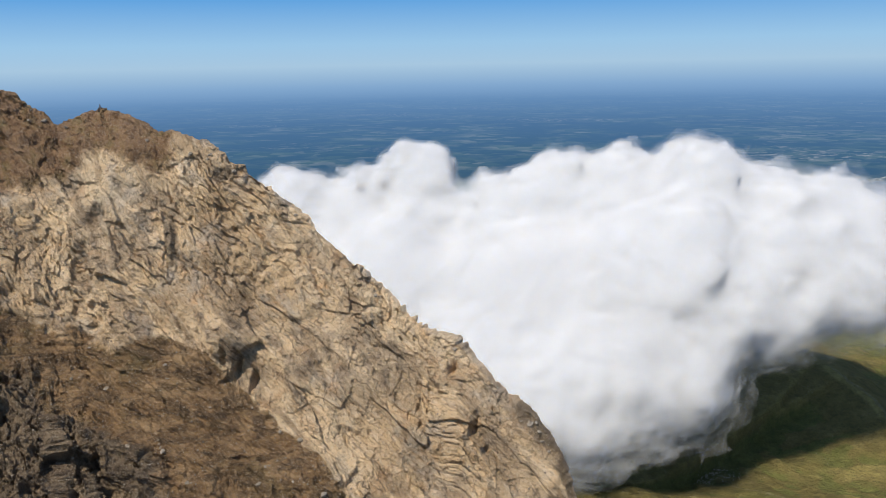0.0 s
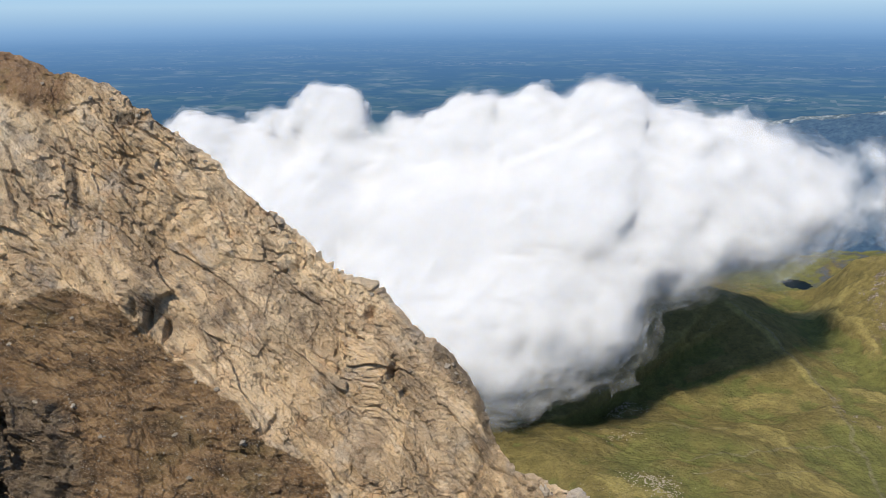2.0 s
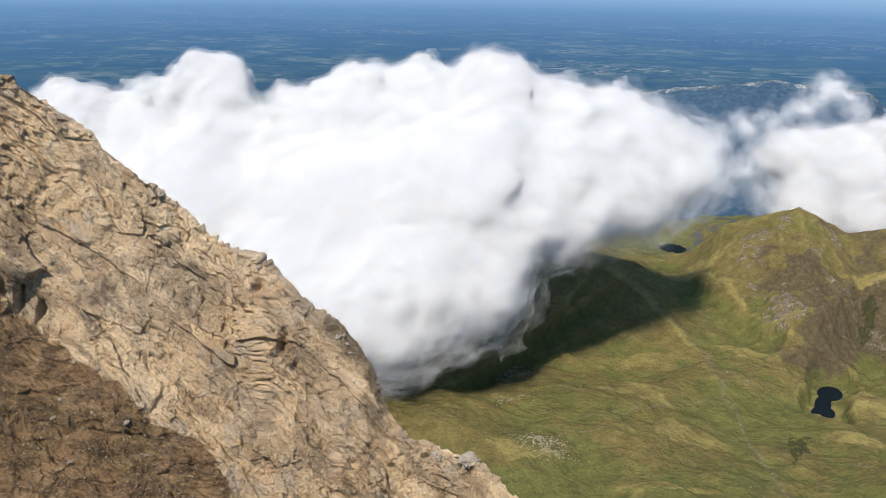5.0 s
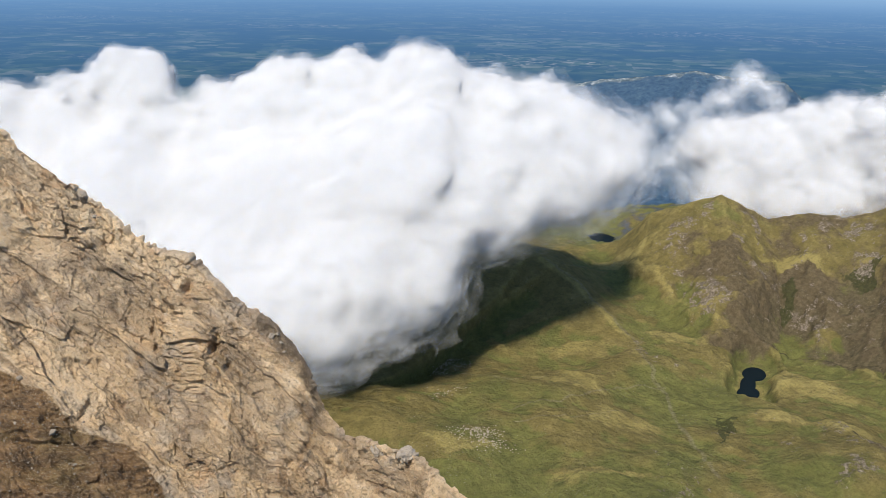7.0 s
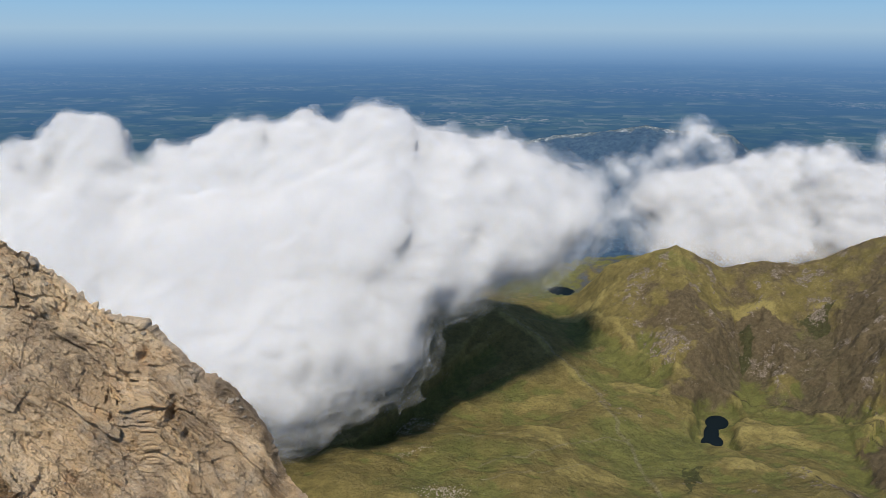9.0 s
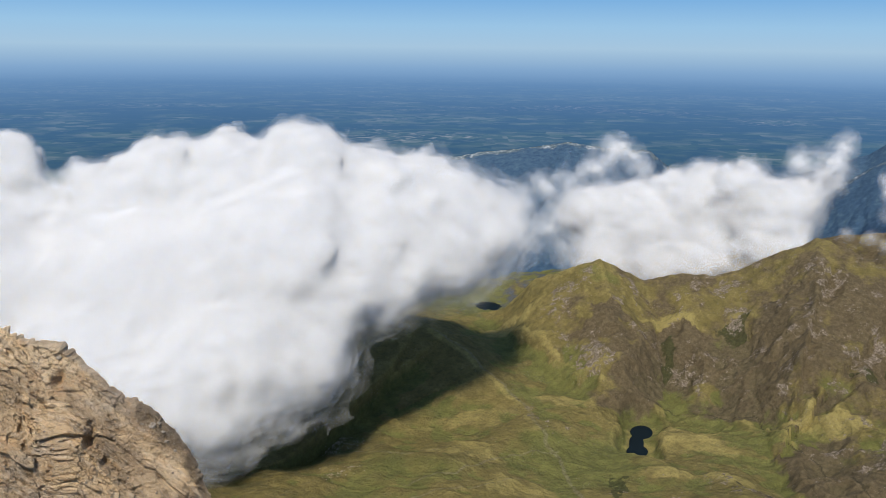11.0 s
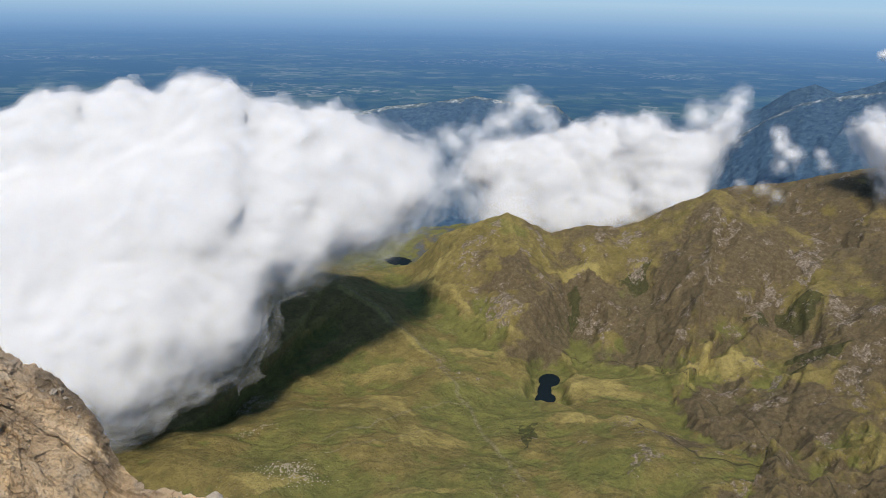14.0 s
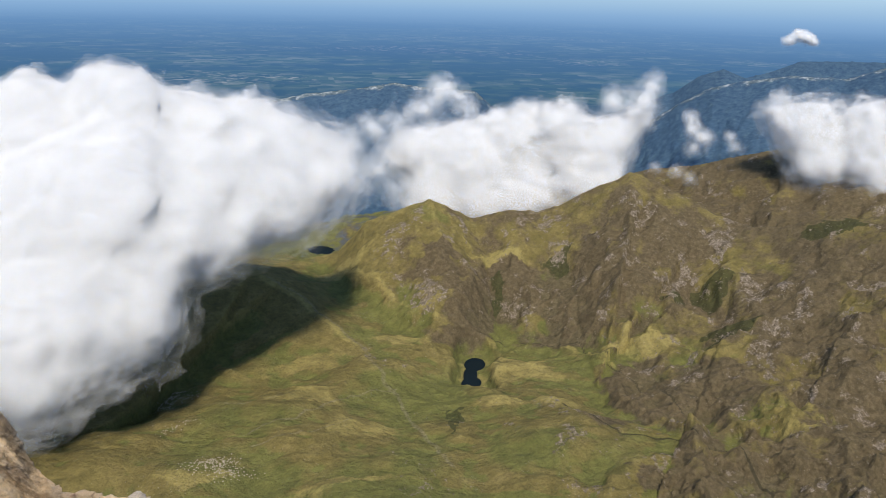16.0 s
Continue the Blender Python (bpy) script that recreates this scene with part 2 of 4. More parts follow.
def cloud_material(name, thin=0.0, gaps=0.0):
    """Cloud droplets scatter light all ways; normals bent towards the sun stand in for this, so the light on them turns
    little with the surface.
    """
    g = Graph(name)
    # normals leaned sunward and up brighten the sides that face away
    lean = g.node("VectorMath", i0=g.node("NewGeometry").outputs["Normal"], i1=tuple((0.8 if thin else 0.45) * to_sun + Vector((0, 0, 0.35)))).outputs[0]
    sunward = g.node("VectorMath", i0=lean)
    sunward.operation = "NORMALIZE"
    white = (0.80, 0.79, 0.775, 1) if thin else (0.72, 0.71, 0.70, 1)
    if thin:
        front = g.node("BsdfDiffuse", Color=white, Normal=sunward.outputs[0]).outputs[0]
        back = g.node("BsdfTranslucent", Color=white, Normal=sunward.outputs[0]).outputs[0]
        lit = g.node("MixShader", i0=0.3, i1=front, i2=back).outputs[0]
        amount = g.ramp(g.noise(36, 9, 0.60, None, 0.4), (gaps, 0.0), (gaps + 0.34, thin))
        surface = g.node("MixShader", i0=amount, i1=g.node("BsdfTransparent").outputs[0], i2=lit).outputs[0]
    else:
        surface = g.node("SubsurfaceScattering", Color=white, Scale=230.0, Radius=(1.0, 1.0, 1.0), Normal=sunward.outputs[0]).outputs[0]
    g.tree.links.new(surface, g.out.inputs["Surface"])
    return g.material


def water_material():
    g = Graph("tarn_water")
    g.put(g.shader, "Base Color", (0.006, 0.010, 0.012, 1))
    g.put(g.shader, "Roughness", 0.1)
    g.put(g.shader, "Specular IOR Level", 0.1)
    g.put(g.shader, "IOR", 1.08)
    g.put(g.shader, "Normal", g.bump(g.noise(1.5, 3, 0.6), 0.03))
    return g.material


def distance_material():
    """The far plain, woods and fields, with the blue haze of many miles and the pale low sky painted into a glowing
    sheet.
    """
    g = Graph("far_plain")
    uv, height = g.node("UVMap"), g.node("UVMap")
    uv.uv_map, height.uv_map = "plain", "air"
    where = uv.outputs[0]
    air = g.node("SeparateXYZ", Vector=height.outputs[0]).outputs[0]
    fields = g.node("TexVoronoi", Scale=1.9, Randomness=1.0)
    g.put(fields, "Vector", where)
    patch = g.node("SeparateColor", Color=fields.outputs["Color"]).outputs[0]
    woods, belt = g.noise(2.2, 7, 0.66, where), g.noise(9.0, 5, 0.6, where)
    land = g.ramp(patch, (0.0, (0.040, 0.085, 0.085)), (0.45, (0.10, 0.160, 0.125)), (0.8, (0.17, 0.22, 0.18)), (1.0, (0.28, 0.31, 0.28)))
    mixed = g.math("ADD", g.math("MULTIPLY", woods, 0.65), g.math("MULTIPLY", belt, 0.45))
    land = g.mix(g.ramp(mixed, (0.50, 0.95), (0.64, 0.0)), land, (0.034, 0.078, 0.115))
    houses = g.math("MULTIPLY", g.ramp(g.noise(0.35, 3, 0.7, where), (0.54, 0.0), (0.62, 1.0)), g.ramp(g.noise(7.0, 3, 0.5, where), (0.56, 0.0), (0.66, 1.0)))
    land = g.mix(g.math("MULTIPLY", houses, 0.85), land, (0.62, 0.58, 0.54))
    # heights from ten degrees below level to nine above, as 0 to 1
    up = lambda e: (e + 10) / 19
    # painted haze and sky colour by height; amount thickens it towards the horizon
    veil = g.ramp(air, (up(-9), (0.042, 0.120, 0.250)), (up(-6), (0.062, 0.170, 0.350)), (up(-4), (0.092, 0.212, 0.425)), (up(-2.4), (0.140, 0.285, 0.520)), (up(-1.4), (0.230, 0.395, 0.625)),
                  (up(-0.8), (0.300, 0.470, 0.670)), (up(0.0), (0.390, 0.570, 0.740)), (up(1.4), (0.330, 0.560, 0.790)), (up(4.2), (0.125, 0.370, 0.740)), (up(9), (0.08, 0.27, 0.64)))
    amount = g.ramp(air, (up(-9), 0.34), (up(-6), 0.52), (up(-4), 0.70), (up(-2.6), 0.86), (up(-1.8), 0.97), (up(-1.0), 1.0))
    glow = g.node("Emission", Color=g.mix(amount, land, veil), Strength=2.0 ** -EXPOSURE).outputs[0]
    clear = g.node("MixShader", i0=g.ramp(air, (up(5.5), 0.0), (up(9), 1.0)), i1=glow, i2=g.node("BsdfTransparent").outputs[0]).outputs[0]
    g.tree.links.new(clear, g.out.inputs["Surface"])
    return g.material


ROCK, GRASS, WATER, PLAIN = rock_material(), valley_material(), water_material(), distance_material()
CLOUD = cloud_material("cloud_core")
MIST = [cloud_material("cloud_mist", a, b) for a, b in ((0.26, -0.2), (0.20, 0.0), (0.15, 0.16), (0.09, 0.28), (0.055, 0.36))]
scene.cycles.transparent_max_bounces = 64
PALE = stone_material("pale_stone", (0.13, 0.10, 0.07), (0.36, 0.30, 0.22))
DARK = stone_material("dark_stone", (0.03, 0.024, 0.02), (0.13, 0.10, 0.075))


# ---- far plain ----
def far_plain():
    cols, rows = 360, 110
    az = np.linspace(-180, 180, cols, endpoint=False)
    el = np.linspace(-15.0, 9.0, rows)
    r = np.linspace(4300, 4900, rows)
    A, E = np.meshgrid(az, el)
    R = np.repeat(r[:, None], cols, 1)
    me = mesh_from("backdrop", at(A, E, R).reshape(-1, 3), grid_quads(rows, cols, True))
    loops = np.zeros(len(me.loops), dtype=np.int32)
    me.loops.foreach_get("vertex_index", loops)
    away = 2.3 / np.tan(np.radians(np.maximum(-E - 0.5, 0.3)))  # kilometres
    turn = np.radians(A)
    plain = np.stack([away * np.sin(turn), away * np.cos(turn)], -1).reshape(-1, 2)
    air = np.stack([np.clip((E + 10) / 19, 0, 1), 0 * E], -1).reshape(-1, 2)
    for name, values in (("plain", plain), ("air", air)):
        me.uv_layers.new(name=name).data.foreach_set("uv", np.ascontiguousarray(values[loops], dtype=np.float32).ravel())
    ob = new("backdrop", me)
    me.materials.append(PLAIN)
    tagged(ob, "hazy blue lowland plain and pale sky at the horizon, painted on a glowing backdrop", "plain", kind="structure")


far_plain()


# ---- mountain ground ----
RIDGES = {  # bearing, height angle, distance along the crest; then slope and rounding
    "main": ([(20, -19.5, 2050), (27.9, -18.3, 1980), (31.1, -17.5, 1960), (33.1, -15.5, 1950), (35.1, -14.8, 1945), (37.5, -13.8, 1950), (39.1, -14.6, 1965),
              (40.7, -15.2, 1980), (43.1, -14.5, 1990), (45.1, -14.5, 2000), (47.0, -13.8, 2010), (49.2, -12.5, 2020), (51.2, -11.5, 2030), (52.5, -11.8, 2030),
              (54.5, -12.6, 2010), (56.8, -13.7, 1990), (58.3, -14.1, 1970), (60.7, -14.1, 1950), (63.4, -13.4, 1930), (67.0, -12.5, 1920), (75, -11.5, 1900)], 0.68, 14),
    "spur": ([(8, -15.0, 1850), (16, -16.3, 1800), (22.6, -17.9, 1750), (25.2, -18.6, 1730), (27.1, -19.5, 1700), (29.5, -21.6, 1620), (31.1, -23.0, 1560), (33.1, -24.9, 1490)], 0.36, 25),
    "back": ([(18, -15.4, 2900), (24, -15.6, 2900), (27.5, -15.9, 2880), (30.5, -15.6, 2850), (33, -15.2, 2870), (36.5, -14.9, 2900)], 0.30, 30),
    "next": ([(48, -12.6, 2850), (52.5, -11.1, 2850), (55.0, -10.7, 2850), (57.4, -10.0, 2830), (59.4, -9.4, 2820), (61.0, -9.0, 2820), (66.3, -8.4, 2800), (76, -8.0, 2800)], 0.55, 20),
    "wooded": ([(50, -9.6, 3600), (52.1, -8.0, 3600), (53.8, -6.8, 3600), (55.8, -5.6, 3600), (57.8, -5.1, 3600), (60.4, -4.6, 3600), (63.6, -4.6, 3600), (65.6, -3.8, 3600), (74, -3.0, 3600)], 0.45, 20),
    "cone": ([(53.4, -6.1, 4000), (55.0, -4.9, 4000), (56.4, -4.4, 4000), (57.8, -4.9, 4000), (59.1, -4.5, 4100), (60.9, -3.7, 4150), (62.8, -3.6, 4150), (65.5, -3.5, 4150), (76, -3.4, 4150)], 0.5, 12),
    "far": ([(22, -9, 3900), (26.8, -7.4, 3900), (29.0, -6.9, 3900), (32.0, -6.6, 3900), (35.0, -6.1, 3900), (37.3, -6.4, 3900), (40.4, -6.5, 3900), (41.6, -7.5, 3900), (45, -9.5, 3900)], 0.5, 10),
}


def ridge_height(p, line, slope, rounding, pts=None):
    """Height of a ridge's flanks at plan points p, and the distance from its crest."""
    pts = at(*np.array(line, dtype=float).T) if pts is None else pts
    best = np.full(len(p), 1e9)
    top, run, past = np.zeros(len(p)), np.zeros(len(p)), 0.0
    for a, b in zip(pts[:-1], pts[1:]):
        ab = b[:2] - a[:2]
        t = np.clip((p - a[:2]) @ ab / (ab @ ab), 0, 1)
        d = np.hypot(*(p - a[:2] - t[:, None] * ab).T)
        near = d < best
        best = np.where(near, d, best)
        top = np.where(near, a[2] + t * (b[2] - a[2]), top)
        run = np.where(near, past + t * np.linalg.norm(ab), run)
        past += np.linalg.norm(ab)
    return top, best, run


POOL = (29.9, -17.35, 2680)


def tarn_depth(p):
    """Above zero inside the tarn's outline."""
    total = np.full(len(p), -9.0)
    for az, el, a, b, turn in ((41.15, -25.0, 20, 30, 0.1), (40.85, -25.75, 13, 38, 0.0), (40.95, -26.25, 18, 26, 0.2), (41.4, -26.7, 14, 24, -0.5)):
        c = at(az, el, -EYE / np.tan(np.radians(el)))[:2]
        q = p - c
        turn += math.radians(41)
        u, v = q[:, 0] * math.cos(turn) - q[:, 1] * math.sin(turn), q[:, 0] * math.sin(turn) + q[:, 1] * math.cos(turn)
        total = np.maximum(total, 1 - np.hypot(u / a, v / b))
    return total


def ground(p, masks=None):
    """Ground heights at plan points p (n, 2); fills in the masks of what grows there and of the painted distance haze.
    """
    r = np.hypot(p[:, 0], p[:, 1])
    az = np.degrees(np.arctan2(p[:, 0], p[:, 1]))
    q = np.column_stack([p, np.zeros(len(p))])
    drift = np.column_stack([0.75 * p[:, 0] + 0.66 * p[:, 1], 0.4 * (0.75 * p[:, 1] - 0.66 * p[:, 0]), 0 * r])
    drift = drift + 25 * fbm(q, 130, 3)[:, None]
    swell = 1.3 * fbm(q, 260, 4, 0.42) + 0.30 * fbm(drift, 150, 4, 0.5, "ridged") - 0.2
    floor = 18 + 25 * swell - 308 * step(r, 2000, 2900) + 40 * step(r, 1450, 1050)
    flank = EYE - 1.7 - 0.95 * r
    gully = fbm(q, 190, 5, 0.5, "ridged")
    h = np.logaddexp(floor / 14, flank / 14) * 14
    hazy_forest, lime, heath, crest = (np.zeros(len(p)) for _ in range(4))
    for name, (line, slope, rounding) in RIDGES.items():
        top, d, run = ridge_height(p, line, slope, rounding)
        away = 1 - np.exp(-((d / 110) ** 2))
        span = 480 + 3500 * step(az, 52, 43) if name in ("main", "next") else 4000.0  # the flanks ease off downhill
        fall = span * (1 - np.exp(-(np.sqrt(d * d + rounding**2) - rounding) / span))
        spurs = 11 * fbm(np.column_stack([run / 120 + 0.3 * gully, d / 240, 0 * d + len(name)]), 1.0, 4, 0.5, "ridged") - 6
        rough = {"main": 1.0, "next": 1.2, "spur": 0.35, "back": 0.8, "wooded": 0.55, "cone": 0.4, "far": 0.6}[name]
        rise = top - slope * fall * (1 - 0.11 * gully * away * min(rough, 1)) + rough * ((9 * gully - 6) * away + spurs * step(d, 5, 90)) + rough * 3 * fbm(q, 30, 3) * (1 - away)
        over = step(rise - h, -8, 8)
        soft = 18 if name in ("main", "spur", "back") else 8
        h = np.logaddexp(h / soft, rise / soft) * soft
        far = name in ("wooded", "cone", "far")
        # woods tinted with painted haze: full on far ridges, partial on the back one
        hazy_trees = 0.36 if name == "back" else float(far) * (1.0 if name != "wooded" else 0.85)
        hazy_forest = hazy_forest + (hazy_trees - hazy_forest) * over
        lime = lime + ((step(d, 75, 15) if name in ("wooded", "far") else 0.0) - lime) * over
        heath = heath + (({"main": 0.46 * step(az, 31, 38), "next": 0.60, "back": 0.45}.get(name, 0.0) + 0 * az) - heath) * over
    stony = step(fbm(q, 60, 4), 0.15, 0.55) * step(az, 32, 40) * step(h, 20, 70)
    rills = fbm(drift + 12 * fbm(q, 40, 3)[:, None], 70, 5, 0.55, "ridged")
    h = h + (0.9 * fbm(q, 34, 6, 0.55) + 8.0 * fbm(q + 40, 130, 4, 0.45) * step(az, 33, 38) * step(r, 2200, 1900) + 1.7 * (rills - 0.6) * step(r, 2200, 2000) + stony * (2.5 * fbm(q, 22, 4, 0.55, "ridged"))) * step(r, 60, 500)
    lake = tarn_depth(p)
    h = np.where(lake > -1.6, h + (3.0 - h) * step(lake, -1.6, -0.5), h)
    h = np.where(lake > -0.25, 3.0 + (-4.0 - 3.0) * step(lake, -0.25, 0.2), h)
    pool = at(*POOL)
    d = np.hypot((p[:, 0] - pool[0]) / 34, (p[:, 1] - pool[1]) / 44) + 0.35 * fbm(q, 16, 2)
    bank = d < 2
    h = np.where(d < 2, h + (pool[2] + 0.8 - h) * step(d, 2, 1.2), h)
    h = np.where(d < 1.2, pool[2] + 0.8 - 4 * step(d, 1.15, 0.9), h)
    if masks is None:
        return h
    masks["hazy_forest"], masks["limestone"] = hazy_forest, 0.78 * lime
    masks["heath"] = heath + 0.16 * step(az, 42, 54) + 0.30 * fbm(q, 170, 4) - 0.25 * step(az, 34, 26)
    masks["lush"] = 0.35 * step(h, 60, 10) + 0.6 * fbm(q, 190, 3) - 0.5 * step(h, 60, 130)
    masks["rock"] = 0.17 + 0.34 * stony + 0.18 * fbm(q, 140, 3) - 0.3 * step(az, 36, 28) - 0.15 * step(h, 60, 20)
    masks["crest"] = 0.5 * step(lake, -1.0, -0.4) * (fbm(q, 40, 2) > -0.1) - 0.8 * bank
    wander = p + np.column_stack([fbm(q, 55, 5, 0.6), fbm(q + 57, 55, 5, 0.6)]) * 24
    spots = {kind: patches(wander, places) for kind, places in PATCHES.items()}
    masks["shrub"] = spots["shrub"]
    masks["heath"] = masks["heath"] + 0.75 * spots["heath"] - 0.5 * spots["lush"] - 0.4 * spots["dry"]
    masks["lush"] = masks["lush"] + 0.55 * spots["lush"] - 0.5 * spots["dry"]
    masks["crest"] = masks["crest"] + 0.75 * spots["dry"]
    masks["rock"] = masks["rock"] + 0.36 * spots["rock"]
    masks["stream"], masks["path"], masks["rim"] = (np.zeros(len(p)) for _ in range(3))
    bend = p + 9 * np.column_stack([fbm(q, 60, 3), fbm(q + 91, 60, 3)])
    for kind, width, line in LINES:
        pts = np.array([on_ground(*x) for x in line])
        _, d, _ = ridge_height(bend, None, 0, 0, pts)
        masks[kind] = np.maximum(masks[kind], step(d, width * 1.6, width * 0.5))
        if kind == "stream":
            h = h - 2.5 * np.exp(-((d / (2.5 * width)) ** 2))
        if kind == "rim":
            h = h + 3.5 * np.exp(-((d / (2.5 * width)) ** 2))
    masks["crest"] = masks["crest"] + 0.45 * masks.pop("rim")
    return h


SIGHT = np.linspace(700, 2500, 600)


def on_ground(az, el):
    """The place on the ground seen from the summit at that bearing and height angle."""
    a = math.radians(az)
    p = np.column_stack([SIGHT * math.sin(a), SIGHT * math.cos(a)])
    h = ground(p)
    hit = np.argmax(h > EYE + SIGHT * math.tan(math.radians(el)))
    return np.array([*p[hit], h[hit]])


# bearing, height angle, half width and half height in degrees as seen from the summit
PATCHES = {
    "heath": [(43.5, -19.3, 2.3, 1.2), (47.4, -20.0, 2.3, 1.1), (40.6, -21.4, 1.6, 1.1), (48.0, -21.8, 1.4, 1.2), (56.9, -25.1, 2.8, 1.6), (52.2, -25.5, 1.7, 0.8), (50.6, -27.7, 1.7, 1.1), (54.7, -31.0, 1.4, 0.8), (63.6, -17.2, 1.5, 1.5), (66.4, -23.4, 2.1, 1.5), (66.2, -20.2, 1.7, 1.4), (60.5, -18.2, 1.0, 0.9), (38.4, -17.2, 1.2, 0.8), (54.0, -14.7, 2.7, 0.8), (50.2, -15.8, 1.5, 0.6), (62.4, -20.6, 1.5, 1.0), (51.2, -17.6, 1.4, 1.0)],
    "lush": [(45.7, -29.4, 3.3, 1.6), (46.9, -25.9, 1.2, 0.5), (22.9, -32.0, 4.6, 1.1), (34.8, -21.9, 2.7, 0.6), (31.9, -23.0, 1.9, 0.7), (62.5, -25.3, 2.1, 1.0), (49.8, -24.2, 2.3, 0.4), (35.3, -26.8, 2.3, 1.0), (51.3, -14.8, 1.5, 0.3), (57.2, -22.5, 2.3, 0.6), (37.5, -14.7, 1.2, 0.4)],
    "shrub": [(57.4, -19.0, 1.0, 0.6), (58.8, -21.0, 1.7, 0.7), (54.9, -19.3, 0.5, 0.5), (46.9, -17.8, 0.8, 0.6), (42.6, -20.1, 0.5, 0.8), (64.4, -13.5, 1.9, 0.4), (39.8, -28.8, 0.3, 1.2)],
    "dry": [(44.9, -25.0, 2.4, 1.1), (43.4, -27.0, 1.4, 0.4), (47.2, -26.9, 1.7, 0.5), (29.4, -24.8, 2.3, 0.6), (31.1, -19.0, 1.9, 0.5), (42.4, -17.6, 2.1, 0.3), (53.7, -22.4, 2.7, 0.5), (64.4, -26.2, 1.5, 0.5), (19.7, -31.3, 2.7, 0.5), (30.9, -32.6, 3.5, 0.4), (35.2, -23.4, 2.3, 0.4), (28.5, -27.0, 2.7, 0.8), (32.7, -29.4, 2.3, 0.8)],
    "rock": [(60.0, -18.6, 0.8, 1.0), (62.3, -17.4, 1.0, 0.5), (63.1, -18.5, 0.5, 0.5), (57.5, -15.5, 0.9, 1.1), (55.6, -18.0, 0.6, 0.8), (60.9, -22.3, 1.2, 0.8), (37.6, -20.1, 1.0, 0.8), (35.0, -16.7, 1.0, 1.1), (43.3, -20.8, 0.6, 0.5), (44.9, -21.2, 0.5, 0.4), (45.7, -15.2, 0.8, 0.5), (46.8, -16.8, 0.8, 0.5), (40.4, -16.4, 0.4, 0.7), (29.0, -25.4, 0.5, 0.5), (33.1, -24.6, 0.5, 0.8), (18.2, -26.0, 1.3, 1.0), (66.6, -17.0, 1.0, 0.4), (56.3, -24.8, 1.1, 0.5), (34.8, -18.9, 0.6, 0.3), (51.3, -13.1, 1.3, 0.3), (52.9, -24.9, 0.5, 0.5)],
}
LINES = [("path", 4.2, [(26.0, -19.0), (28.7, -20.8), (31.1, -22.6), (32.7, -23.9), (33.8, -25.3), (35.5, -27.4), (37.5, -29.8), (39.7, -31.9)]),
         ("rim", 9.0, [(26.0, -19.2), (28.7, -21.0), (31.1, -22.8), (32.5, -24.1), (33.6, -25.5)]),
         ("stream", 2.6, [(48.0, -27.2), (52.1, -28.3), (56.5, -28.4), (59.7, -28.5), (61.6, -29.2), (63.6, -30.7)]),
         ("stream", 1.6, [(42.3, -23.2), (45.9, -23.3), (48.7, -23.2), (50.9, -24.5), (53.1, -25.3), (56.3, -26.6)]),
         ("rim", 6.0, [(62.3, -23.0), (64.1, -24.2), (66.2, -25.9), (68.5, -27.2)]),
         ("rim", 6.0, [(65.1, -15.9), (66.5, -16.7), (67.9, -17.8)]),
         ("rim", 6.0, [(29.5, -19.1), (32.7, -18.9), (36.0, -21.3), (38.9, -22.2)]),
         ("rim", 6.0, [(46.0, -23.0), (49.0, -23.9), (51.5, -24.6)]),
         ("path", 2.2, [(23.9, -29.3), (27.6, -28.5), (31.9, -27.2), (35.3, -26.8)]),
         ("path", 2.2, [(20.0, -27.1), (24.0, -27.3), (26.9, -26.9)]),
         ("path", 1.8, [(24.7, -30.1), (29.3, -29.3), (32.7, -28.7)])]


def patches(p, places):
    """How far plan points p lie inside any of the patches."""
    inside = np.zeros(len(p))
    for az, el, wide, tall in places:
        c = on_ground(az, el)
        d = math.hypot(c[0], c[1], EYE - c[2])
        a = math.radians(az)
        u = ((p[:, 0] - c[0]) * math.cos(a) - (p[:, 1] - c[1]) * math.sin(a)) / (d * math.radians(wide))
        v = ((p[:, 0] - c[0]) * math.sin(a) + (p[:, 1] - c[1]) * math.cos(a)) / (d * math.radians(tall) * 1.7)
        inside = np.maximum(inside, step(np.hypot(u, v), 1.35, 0.65))
    return inside


